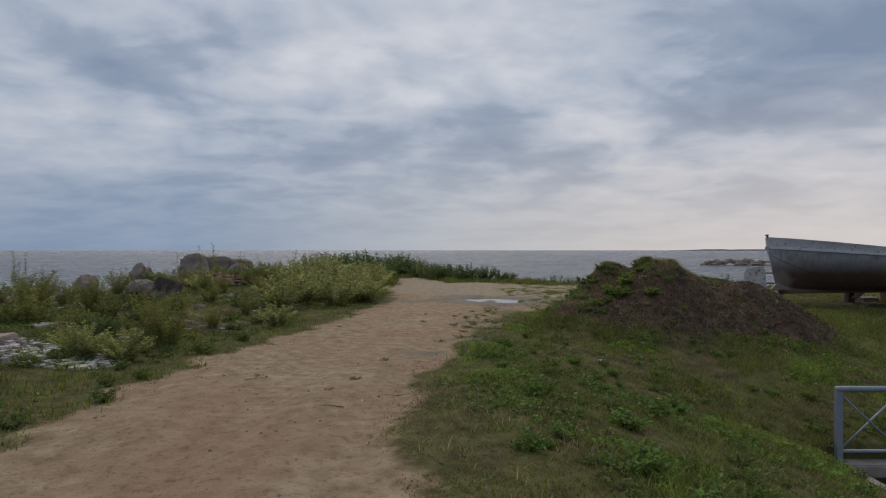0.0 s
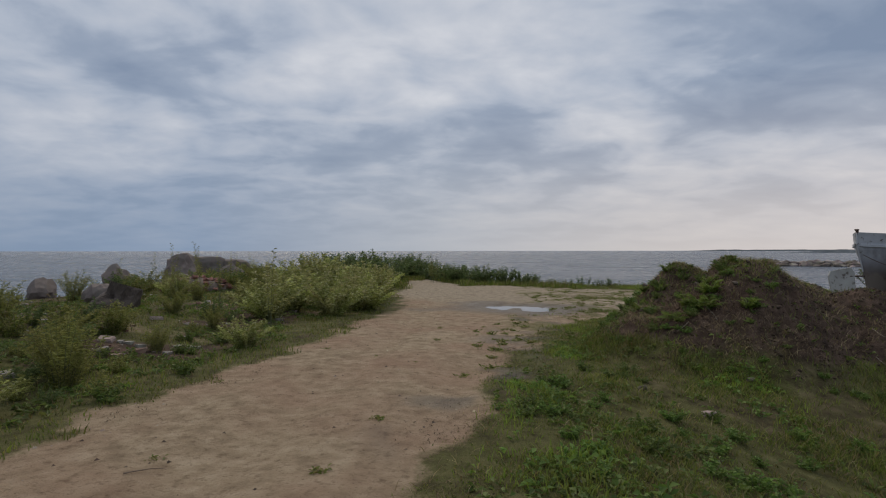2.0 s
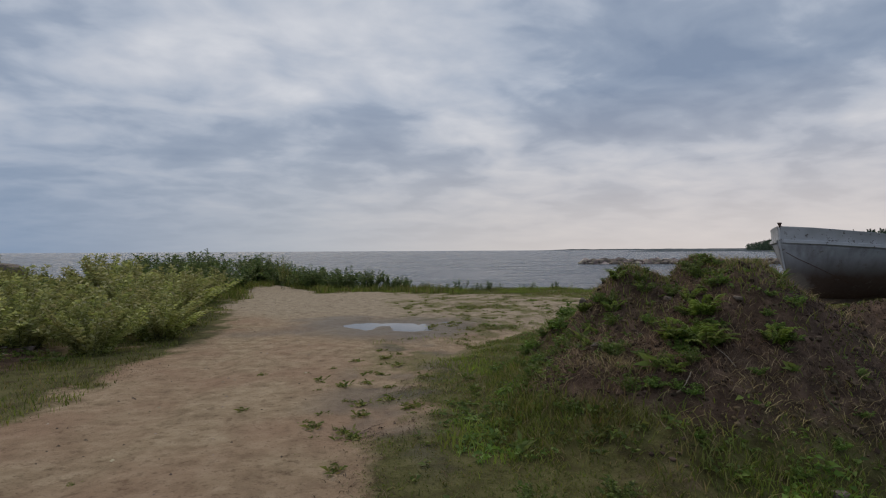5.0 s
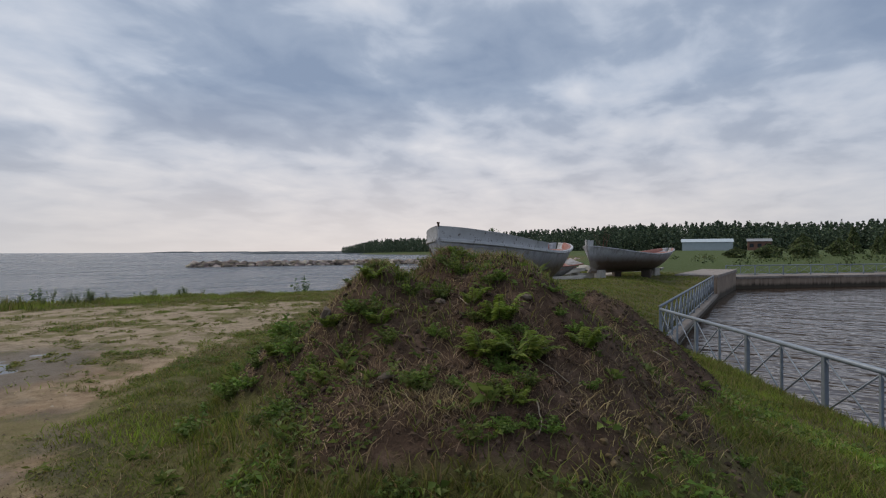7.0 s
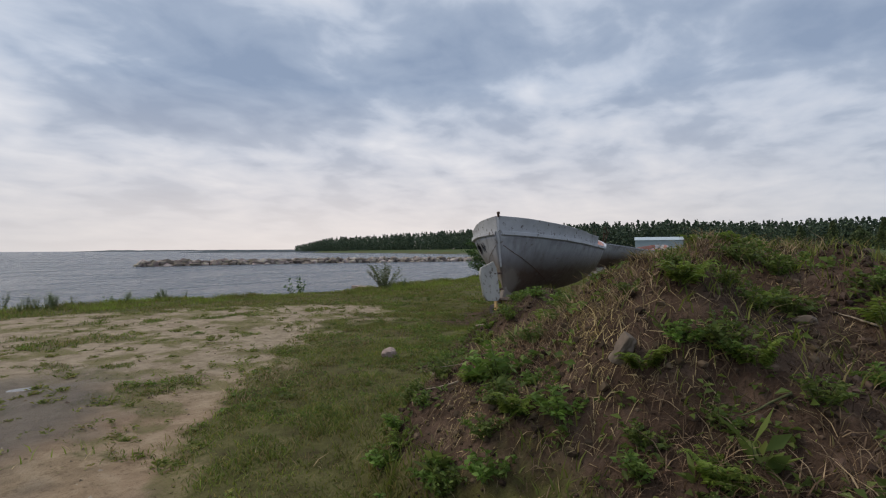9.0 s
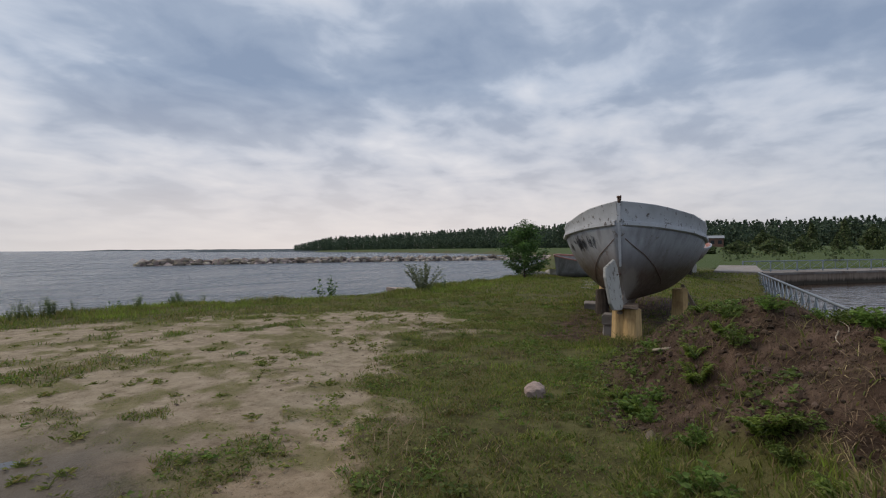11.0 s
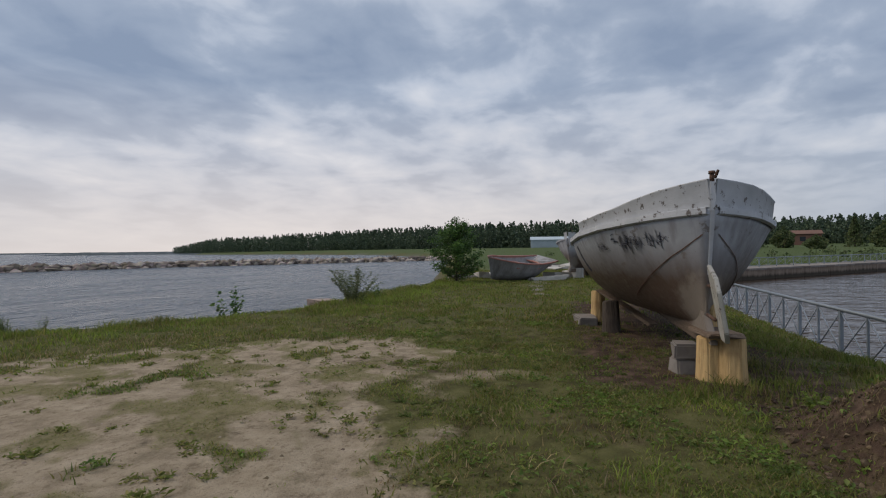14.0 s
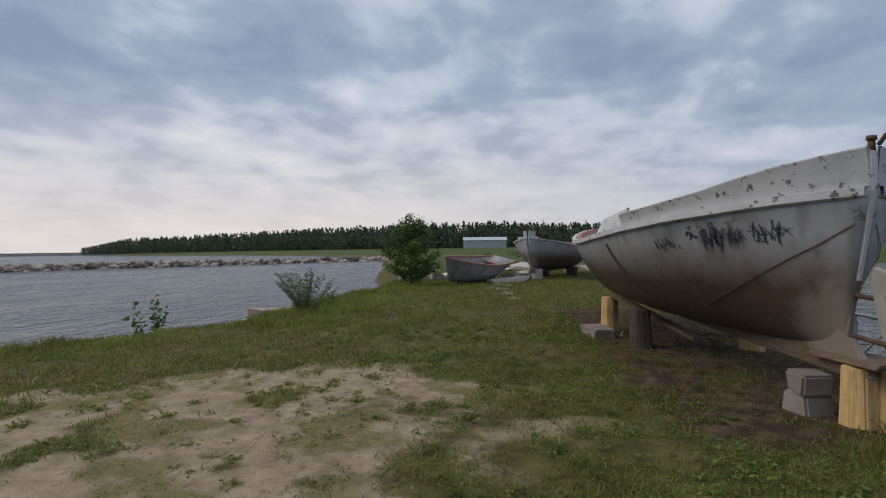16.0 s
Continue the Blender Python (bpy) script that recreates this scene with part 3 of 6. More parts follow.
FROND = leaf_material("tansy_frond_leaf", [(0.0, (0.10, 0.16, 0.025)), (0.6, (0.17, 0.25, 0.04)), (1.0, (0.26, 0.32, 0.07))])
SILVER = leaf_material("silver_green_willow_leaf", [(0.0, (0.19, 0.21, 0.065)), (0.5, (0.31, 0.335, 0.11)), (0.85, (0.42, 0.43, 0.175)), (1.0, (0.50, 0.50, 0.30))], 0.55, 0.5)
DARKWEED = leaf_material("dark_nettle_leaf", [(0.0, (0.07, 0.105, 0.036)), (0.6, (0.125, 0.18, 0.058)), (1.0, (0.19, 0.23, 0.09))])
MUGWORT = leaf_material("grey_green_mugwort_leaf", [(0.0, (0.14, 0.15, 0.042)), (0.6, (0.23, 0.24, 0.066)), (1.0, (0.32, 0.31, 0.11))], 0.55, 0.5)
ALDER = leaf_material("alder_leaf", [(0.0, (0.042, 0.087, 0.028)), (0.6, (0.077, 0.147, 0.042)), (1.0, (0.133, 0.210, 0.063))])
# bluish haze of the distance is mixed into these leaf colours
WOODS = leaf_material("hazed_far_foliage", [(0.0, (0.042, 0.066, 0.048)), (0.6, (0.068, 0.10, 0.066)), (1.0, (0.11, 0.145, 0.088))], 0.8, 0.15)


# ---- boats ----
def boat_shape(L, B, tabu, tabw, sheer_near, sheer_mid, sheer_far, keel):
    def w(u):
        return B / 2 * float(np.interp(u, tabu, tabw))

    def point(u, v, s, out=0.0, lift=0.0):
        zs = sheer_mid + (sheer_near - sheer_mid) * max(0, 1 - u / 0.62) ** 1.7 + (sheer_far - sheer_mid) * max(0, (u - 0.55) / 0.45) ** 2
        zk = keel + 0.10 * max(0, 1 - u / 0.3) ** 2 + 0.75 * max(0, (u - 0.7) / 0.3) ** 2.2
        p = 0.34 + 0.50 * max(0, 1 - u / 0.36) ** 1.3 + 0.35 * max(0, (u - 0.6) / 0.4) ** 1.5
        x = L * u + 0.30 * (1 - v) * max(0, 1 - u / 0.25) - 0.55 * (1 - v) ** 1.3 * max(0, (u - 0.6) / 0.4)
        y = w(u) * (max(v, 0) ** p) * (1 + 0.04 * math.sin(math.pi * v))
        return Vector((x, s * (y + out), zk + (zs - zk) * v + lift))
    return point


def loft(bm, rows):
    vs = [[bm.verts.new(p) for p in r] for r in rows]
    for a, b in zip(vs, vs[1:]):
        for j in range(len(a) - 1):
            bm.faces.new((a[j], a[j + 1], b[j + 1], b[j]))
    return vs


def stroke(bm, pts, width):
    """A flat painted band along points of a surface that face s."""
    n = len(pts)
    for i in range(n - 1):
        a, b = pts[i], pts[i + 1]
        d = (b - a)
        side = Vector((-d.z, 0, d.x)).normalized() * width * 0.5
        bm.faces.new([bm.verts.new(p) for p in (a - side, b - side, b + side, a + side)])


def build_boat(m, L, B, label, near, mid, far, keel, bulwark_end, marks, well=(0.44, 0.97), hull_mat=None):
    hull_mat = hull_mat or HULL
    pt = boat_shape(L, B, [0, 0.015, 0.04, 0.08, 0.15, 0.25, 0.4, 0.6, 0.75, 0.86, 0.94, 0.98, 1.0], [0.02, 0.17, 0.35, 0.54, 0.77, 0.93, 1.0, 0.96, 0.84, 0.68, 0.46, 0.26, 0.03], near, mid, far, keel)
    boat = thing("fishing_boat", m, label, "boat", "old boats ashore")
    us = [0, 0.008, 0.02, 0.04, 0.07, 0.11, 0.15] + [0.2 + 0.05 * i for i in range(14)] + [0.89, 0.92, 0.95, 0.97, 0.985, 1.0]
    vs = [0, 0.02, 0.06, 0.12, 0.2, 0.3, 0.4, 0.5, 0.6, 0.7, 0.8, 0.9, 1.0]
    bm = bmesh.new()
    loft(bm, [[pt(u, v, -1) for v in vs[::-1]] + [pt(u, v, 1) for v in vs[1:]] for u in us])
    bmesh.ops.remove_doubles(bm, verts=bm.verts, dist=0.004)
    hull = part("hull", bm, hull_mat, boat, shade=True)
    sol = hull.modifiers.new("plating", "SOLIDIFY")
    sol.thickness, sol.offset = 0.03, -1
    for s in (-1, 1):
        bm = bmesh.new()
        end = bulwark_end if s < 0 else bulwark_end * 0.62
        ub = [u for u in us if u < end] + [end]

        def bh(u):
            return (0.15 + 0.14 * max(0, 1 - u / 0.13)) if s > 0 else (0.20 + 0.09 * max(0, 1 - u / 0.3))
        prof = [[pt(u, 1, s, -0.01), pt(u, 1, s, 0.02 - 0.01 * u, bh(u)), pt(u, 1, s, 0.03, bh(u) + 0.012), pt(u, 1, s, -0.05 if u > 0.03 else 0.0, bh(u) + 0.012), pt(u, 1, s, -0.05 if u > 0.03 else 0.0, 0)] for u in ub]
        loft(bm, prof)
        part("bulwark", bm, BULWARK, boat, "white flaking bulwark plate", True)
        bm = bmesh.new()
        loft(bm, [[pt(u, 1, s, 0.0, -0.05), pt(u, 1, s, 0.038, -0.035), pt(u, 1, s, 0.038, 0.025), pt(u, 1, s, -0.03, 0.035)] for u in us])
        part("rubbing_strake", bm, BULWARK if bulwark_end > 0.2 else hull_mat, boat, "pale rubbing strake along the sheer")
        bm = bmesh.new()
        uw = [well[0]] + [u for u in us if well[0] < u < well[1]] + [well[1]]
        loft(bm, [[pt(u, 1, s, -0.04, 0.04), pt(u, 1, s, -0.11, 0.045), pt(u, 1, s, -0.16, -0.05), pt(u, 0.93, s, -0.2, -0.28)] for u in uw])
        part("well_rim", bm, PINK, boat, "faded red inner rim")
    bm = bmesh.new()
    loft(bm, [[pt(u, 1, -1, -0.04, 0.02 - 0.0), Vector((L * u, 0, pt(u, 1, 1).z + 0.05)), pt(u, 1, 1, -0.04, 0.02)] for u in us if u <= well[0]])
    part("deck", bm, BROWN, boat, "weathered boards of the end deck")
    bm = bmesh.new()
    loft(bm, [[pt(u, 0.8, -1, -0.05, -0.05), pt(u, 0.8, 1, -0.05, -0.05)] for u in us if well[0] - 0.02 <= u <= well[1]])
    part("well_floor", bm, PINK, boat, "faded red well floor")
    for u in (0.60, 0.76):
        bm = bmesh.new()
        a = pt(u, 1, 1)
        box(bm, L * u - 0.13, L * u + 0.13, -a.y + 0.08, a.y - 0.08, a.z - 0.16, a.z - 0.11)
        part("thwart", bm, PINK, boat, bevel=0.01)
    # post, bollard, keel and rudder at the high end
    if marks:
        bm = bmesh.new()
        rows = [[Vector((c.x - 0.008, -k, c.z)), Vector((c.x - 0.008, k, c.z)), Vector((c.x + 0.09, k + 0.004, c.z)), Vector((c.x + 0.09, -k - 0.004, c.z))] for c, k in
                [(Vector((0.0, 0, near + 0.28)), 0.026)] + [(pt(0, v, 1), 0.012 + 0.010 * v) for v in (1.0, 0.9, 0.8, 0.7, 0.6, 0.5, 0.45)]]
        for r in rows:
            r.append(r[0])
        ends = loft(bm, rows)
        bm.faces.new(ends[0][:4])
        bm.faces.new(ends[-1][:4])
        bmesh.ops.remove_doubles(bm, verts=bm.verts, dist=0.001)
        part("stern_post", bm, BULWARK, boat, "pale painted post", bevel=0.006)
        bm = bmesh.new()
        tube(bm, (0.02, 0, near + 0.27), (0.02, 0, near + 0.36), 0.026, 0.022)
        tube(bm, (0.02, 0, near + 0.35), (0.02, 0, near + 0.38), 0.034, 0.032)
        tube(bm, (-0.02, -0.02, near + 0.31), (-0.08, -0.03, near + 0.37), 0.014)
        part("mooring_bitt", bm, RUST, boat, "rusty iron bitt on the post", True)
    bm = bmesh.new()
    box(bm, 0.25, L * 0.88, -0.045, 0.045, keel - 0.09, keel + 0.06)
    part("keel", bm, BROWN, boat, "brown worn keel", bevel=0.012)
    bm = bmesh.new()
    f = [bm.verts.new(p) for p in ((0.0, 0.04, keel - 0.05), (1.5, 0.04, keel - 0.05), (1.25, 0.04, keel + 0.22), (0.62, 0.04, keel + 0.42), (0.36, 0.04, keel + 0.28), (0.1, 0.04, keel + 0.05))]
    g = [bm.verts.new((p.co.x, -0.04, p.co.z)) for p in f]
    bm.faces.new(f)
    bm.faces.new(g[::-1])
    for i in range(6):
        j = (i + 1) % 6
        bm.faces.new((f[i], g[i], g[j], f[j]))
    part("skeg", bm, hull_mat, boat, "pale grimy skeg above the keel", bevel=0.01)
    if marks:
        bm = bmesh.new()
        outline = ((-0.10, keel + 0.62), (-0.18, keel + 0.74), (-0.66, keel + 0.64), (-0.73, keel + 0.52), (-0.70, keel + 0.16), (-0.60, keel + 0.06), (-0.22, keel + 0.03), (-0.12, keel + 0.10))
        k = len(outline)
        vsr = [bm.verts.new((x, y + 0.16 * (z - keel - 0.5), z)) for y in (-0.02, 0.02) for x, z in outline]
        bm.faces.new(vsr[:k])
        bm.faces.new(vsr[k:][::-1])
        for i in range(k):
            j = (i + 1) % k
            bm.faces.new((vsr[i], vsr[k + i], vsr[k + j], vsr[j]))
        bmesh.ops.recalc_face_normals(bm, faces=bm.faces)
        bmesh.ops.transform(bm, matrix=pose(0.06, 0, 0, 0, 0, -9.5), verts=bm.verts)
        part("rudder_blade", bm, RUDDER, boat, "greyish peeling rudder board", bevel=0.008)
        for z in (keel + 0.22, keel + 0.52):
            bm = bmesh.new()
            tube(bm, (0.24, 0, z), (-0.16, 0.03, z), 0.018)
            part("rudder_bracket", bm, RUST, boat, "rusty iron bracket of the rudder", True)
    if marks:
        for s in (1, -1):
            bm = bmesh.new()
            run = [pt(0.004 + 0.017 * i, 0.80 - 0.55 * (i / 10) ** 0.7, s, 0.012) for i in range(11)]
            loft(bm, [[q + Vector((0.006 * math.cos(k * 1.2566), 0.0, 0.006 * math.sin(k * 1.2566))) + Vector((0, s * 0.006 * math.cos(k * 1.2566), 0)) for k in range(6)] for q in run])
            bmesh.ops.remove_doubles(bm, verts=bm.verts, dist=0.0005)
            part("cable", bm, RUST, boat, "dark thin cable across the planking")
        rng = random.Random(12)

        def on(u, v, s=1):
            return pt(u, v, s, 0.008)
        groups = [(0.074, 0.118, 0.80, 30, 0.19), (0.040, 0.066, 0.79, 15, 0.15), (0.15, 0.195, 0.80, 14, 0.12), (0.125, 0.132, 0.86, 7, 0.05), (0.50, 0.62, 0.66, 9, 0.22)]
        for u0, u1, v, k, hgt in groups:
            bm = bmesh.new()
            for i in range(k):
                u = u0 + (u1 - u0) * (i + rng.uniform(0, 0.6)) / k
                du, dv = rng.uniform(-0.007, 0.007), hgt * rng.uniform(0.3, 1.0)
                vv = v + rng.uniform(-0.04, 0.04)
                stroke(bm, [on(u, vv + dv / 2), on(u + du * 0.4, vv), on(u + du, vv - dv / 2)], rng.uniform(0.007, 0.015))
                if rng.random() < 0.6:
                    stroke(bm, [on(u - 0.004, vv + rng.uniform(-0.4, 0.5) * dv), on(u + 0.001, vv + rng.uniform(-0.3, 0.3) * dv), on(u + 0.004, vv)], 0.006)
            tagged(part("graffiti", bm, MARK, boat, "black illegible spray-painted strokes"), kind="stuff")
        bm = bmesh.new()
        stroke(bm, [on(0.34, 0.88), on(0.333, 0.76), on(0.322, 0.62), on(0.314, 0.52)], 0.07)
        part("paint_streak", bm, MARK, boat, "dark smear on the planking")
    return boat


def loose_board(boat_pose, label):
    """A loose painted board that leans against the rim of the well."""
    rng = random.Random(5)
    bm = bmesh.new()
    for v in box(bm, -0.60, 0.60, -0.015, 0.015, 0, 0.27):
        v.co += Vector((rng.uniform(-0.05, 0.05), 0, rng.uniform(-0.03, 0.03)))
    ob = part("loose_board", bm, BULWARK, None, "", False, 0.004)
    ob.matrix_basis = boat_pose @ pose(2.98, 1.19, 1.535, 24, 3, 2)
    return tagged(ob, label, "board")


BOAT_TURN = math.degrees(math.atan(0.15))
BOAT = pose(9.50, 15.81, 0, 0, 0, BOAT_TURN)
build_boat(BOAT, 8.8, 2.54, "old grey wooden fishing boat propped on logs, paint flaking", 1.74, 1.46, 1.78, 0.47, 0.42, True)
build_boat(pose(27.2, 19.7, gh(27.2, 19.7) - 0.12, 0, 0, -15), 8.0, 2.7, "second grey old fishing boat standing on blocks on grass", 1.85, 1.40, 1.75, 0.50, 0.02, False, (0.55, 0.97))


loose_board(BOAT, "white flaking loose board on the boat's edge")


def branch_bundle(m):
    ob = thing("branch_bundle", m, "reddish dry branches sticking out of the old boat", "branches")
    rng = random.Random(8)
    for i in range(9):
        bm = bmesh.new()
        q, d = Vector((rng.uniform(-0.2, 0.2), rng.uniform(-0.2, 0.2), 0)), Vector((rng.uniform(-0.6, 0.6), rng.uniform(-0.4, 0.4), 1)).normalized()
        for k in range(3):
            e = q + d * rng.uniform(0.3, 0.42)
            tube(bm, q, e, 0.018 - 0.004 * k, 0.014 - 0.004 * k, 5)
            q, d = e, (d + Vector((rng.uniform(-0.3, 0.3), rng.uniform(-0.3, 0.3), 0))).normalized()
        part("branch", bm, RUST, ob, shade=True)
    return ob


branch_bundle(pose(28.4, 19.4, 1.45))


def build_skiff(m):
    boat = thing("skiff", m, "small grey open wooden rowing boat lying on grass", "boat", "old boats ashore")
    pt = boat_shape(3.9, 1.7, [0, 0.03, 0.1, 0.25, 0.5, 0.8, 0.97, 1.0], [0.02, 0.2, 0.5, 0.85, 1.0, 0.9, 0.72, 0.70], 1.02, 0.84, 0.9, 0.0)
    us = [0, 0.015, 0.04, 0.08, 0.15, 0.25, 0.4, 0.55, 0.7, 0.85, 1.0]
    vs = [0, 0.05, 0.15, 0.3, 0.5, 0.75, 1.0]
    bm = bmesh.new()
    rows = loft(bm, [[pt(u, v, -1) for v in vs[::-1]] + [pt(u, v, 1) for v in vs[1:]] for u in us])
    bm.faces.new(rows[-1])
    bmesh.ops.remove_doubles(bm, verts=bm.verts, dist=0.004)
    h = part("hull", bm, SKIFFHULL, boat, shade=False)
    sol = h.modifiers.new("planking", "SOLIDIFY")
    sol.thickness, sol.offset = 0.03, -1
    for s in (-1, 1):
        bm = bmesh.new()
        loft(bm, [[pt(u, 1, s, 0.03, -0.03), pt(u, 1, s, 0.03, 0.02), pt(u, 1, s, -0.05, 0.02), pt(u, 1, s, -0.05, -0.06)] for u in us])
        part("gunwale", bm, PINK, boat, "reddish brown worn gunwale")
    for u in (0.3, 0.6, 0.85):
        bm = bmesh.new()
        a = pt(u, 0.75, 1)
        box(bm, 3.9 * u - 0.12, 3.9 * u + 0.12, -a.y, a.y, a.z - 0.02, a.z + 0.02)
        part("thwart", bm, PINK, boat)
    return boat


build_skiff(pose(24.9, 22.7, gh(26, 22) + 0.05, 12, 0, -27))


# ---- what the boats stand on ----
def rough_block(name, m, size, mat, label, category, seed, bevel=0.02, group=""):
    rng = random.Random(seed)
    bm = bmesh.new()
    sx, sy, sz = size
    for v in box(bm, -sx / 2, sx / 2, -sy / 2, sy / 2, 0, sz):
        v.co += Vector([rng.uniform(-0.1, 0.1) * s for s in size[:2]] + [rng.uniform(-0.04, 0.04) * sz])
    ob = part(name, bm, mat, None, "", False, bevel)
    ob.matrix_basis = m
    return tagged(ob, label, category, group)


def log_block(m, r, h, mat, label, seed, lean=0.0, sides=9, group="logs under the boat"):
    rng = random.Random(seed)
    bm = bmesh.new()
    rings = []
    rad = [r * rng.uniform(0.82, 1.12) for _ in range(sides)]
    for z, k in ((0, 1.1), (h * 0.5, 1.0), (h, 0.94)):
        rings.append([bm.verts.new((rad[i] * k * math.cos(i * math.tau / sides) + lean * z, rad[i] * k * math.sin(i * math.tau / sides), z + rng.uniform(-0.015, 0.015))) for i in range(sides)])
    for a, b in zip(rings, rings[1:]):
        for i in range(sides):
            bm.faces.new((a[i], a[(i + 1) % sides], b[(i + 1) % sides], b[i]))
    bm.faces.new(rings[0][::-1])
    bm.faces.new(rings[-1])
    ob = part("log_block", bm, mat, None, "", False, 0.012)
    ob.matrix_basis = m
    return tagged(ob, label, "log", group)


log_block(pose(9.58, 15.64, gh(9.58, 15.64) + 0.0), 0.13, 0.46, YELLOW, "fresh yellow split log block under the keel end", 1, sides=7)
log_block(pose(9.62, 15.86, gh(9.62, 15.86) + 0.0), 0.11, 0.45, YELLOW, "fresh yellow split log block under the keel end", 2, sides=6)
rough_block("board", pose(9.78, 15.77, gh(9.7, 15.75) + 0.45, 0, 2, 12), (0.7, 0.32, 0.04), BROWN, "brown board between keel and log block", "board", 3, 0.008)
rough_block("concrete_block", pose(9.98, 16.06, gh(10.0, 16.05) - 0.04, 0, 0, 20), (0.25, 0.22, 0.2), CONC, "pale concrete block on the soil", "block", 4, group="blocks under the boat")
rough_block("concrete_block", pose(9.96, 16.05, gh(10.0, 16.05) + 0.155, 0, 0, 8), (0.27, 0.22, 0.17), CONC, "grey concrete block stacked on another", "block", 5, group="blocks under the boat")
log_block(pose(12.78, 16.98, gh(12.78, 16.98) - 0.04, 0, 0, 30), 0.14, 0.54, BARK, "dark upright log stump under the bilge", 6, 0.05)
log_block(pose(14.12, 17.30, gh(14.12, 17.3) - 0.04), 0.14, 0.60, YELLOW, "pale upright log under the bilge", 7)
rough_block("concrete_slab", pose(13.82, 17.50, gh(13.82, 17.5) - 0.02, 0, 0, 15), (0.7, 0.35, 0.15), CONC, "flat grey concrete slab on the grass", "slab", 8)
log_block(pose(13.2, 15.55, gh(13.2, 15.5) - 0.05), 0.16, 0.66, YELLOW, "pale upright log under the bilge", 9)
rough_block("prop_board", pose(14.6, 15.35, gh(14.6, 15.4) - 0.05, 0, 0, 5) @ pose(0, 0, 0, -28, 0, 0), (0.26, 0.06, 0.78), BROWN, "grey board leaning against the bilge", "board", 10, 0.008)
rough_block("plank", look((13.75, 17.25, 0.62), (12.45, 16.35, 0.20)) @ pose(0, 0, -1.65), (0.16, 0.05, 1.65), BROWN, "brown plank slanting below the hull", "plank", 11, 0.008)
for k, (x, y) in enumerate(((28.2, 19.4), (30.5, 19.3), (33.2, 18.0), (31.6, 18.0))):
    rough_block("concrete_block", pose(x, y, gh(x, y) - 0.05, 0, 0, 30 * k), (0.5, 0.4, 0.5), BARK if k % 2 else PALE, "block under the second old boat", "block", 20 + k, group="blocks under the boat")


# ---- quay and railings ----
def wall_strip(name, a, b, width, z0, z1, mat, label, overhang=0.06):
    L, turn = math.dist(a, b), math.degrees(math.atan2(b[1] - a[1], b[0] - a[0]))
    ob = thing(name, pose(a[0], a[1], 0, 0, 0, turn), label, "quay wall")
    tagged(ob, kind="structure")
    n = max(1, int(L / 4.0))
    for i in range(n):
        bm = bmesh.new()
        box(bm, i * L / n + 0.006, (i + 1) * L / n - 0.006, 0, width, z0, z1 - 0.16)
        part("wall_panel", bm, mat, ob, bevel=0.015)
        bm = bmesh.new()
        box(bm, i * L / n + 0.004, (i + 1) * L / n - 0.004, -overhang, width + 0.02, z1 - 0.16, z1)
        part("coping", bm, CONC, ob, bevel=0.02)
    return ob


QUAY_Z = -0.92


def quay_material():
    """Concrete with a ragged dark band of algae along the waterline."""
    m, nt, b = material("quay_concrete", 0.9)
    n, f = tex(nt, "noise", 1.1, 5, 0.6), tex(nt, "noise", 7, 6, 0.65)
    run = tex(nt, "noise", 2.2, 5, 0.6, stretch=(1.6, 1.6, 0.15))
    c = ramp(nt, n, [(0.3, (0.17, 0.128, 0.10)), (0.7, (0.28, 0.225, 0.18))])
    c = blend(nt, ramp(nt, run, [(0.48, (0, 0, 0)), (0.66, (0.75,) * 3)]), c, (0.14, 0.105, 0.08))
    co = nt.nodes.new("ShaderNodeTexCoord")
    sep = nt.nodes.new("ShaderNodeSeparateXYZ")
    nt.links.new(co.outputs["Object"], sep.inputs[0])
    mad = nt.nodes.new("ShaderNodeMath")
    mad.operation = "MULTIPLY_ADD"
    nt.links.new(run, mad.inputs[0])
    mad.inputs[1].default_value = -0.5
    nt.links.new(sep.outputs[2], mad.inputs[2])
    up = nt.nodes.new("ShaderNodeMath")
    up.operation = "SUBTRACT"
    nt.links.new(mad.outputs[0], up.inputs[0])
    up.inputs[1].default_value = WATER - 0.25
    c = blend(nt, ramp(nt, up.outputs[0], [(0.22, (0.9,) * 3), (0.42, (0, 0, 0))]), c, (0.028, 0.024, 0.017))
    nt.links.new(c, b.inputs["Base Color"])
    bump(nt, b, blend(nt, 0.5, n, f), 0.5, 0.02)
    return m


QUAY = quay_material()
wall_strip("quay_wall_corner", (4.6, 6.55), (6.4, 6.55), 0.16, -4, QUAY_Z, QUAY, "stained concrete quay wall below the railing")
wall_strip("quay_wall_west", (4.6, -40), (4.6, 6.55), -0.32, -4, QUAY_Z, QUAY, "low stained concrete quay edge beside the bank", -0.02)
wall_strip("quay_wall_north", (6.4, 6.55), (14.6, 12.5), 0.16, -4, QUAY_Z, QUAY, "stained concrete quay wall below the railing")
wall_strip("quay_wall_north_far", (14.6, 12.5), (33.4, 14.7), 0.45, -4, QUAY_Z, QUAY, "stained concrete quay wall below the railing")
wall_strip("quay_head", (33.4, 14.7), (44.2, 15.4), 2.2, -4, 0.12, QUAY, "broad concrete quay head at the harbour end")
wall_strip("quay_wall_east", (44, 15.4), (54, 7), 4.2, -4, -0.40, QUAY, "far concrete quay wall with dark waterline")
wall_strip("quay_wall_east_far", (54, 7), (85, -18), 4.2, -4, -0.40, QUAY, "far concrete quay wall with dark waterline")


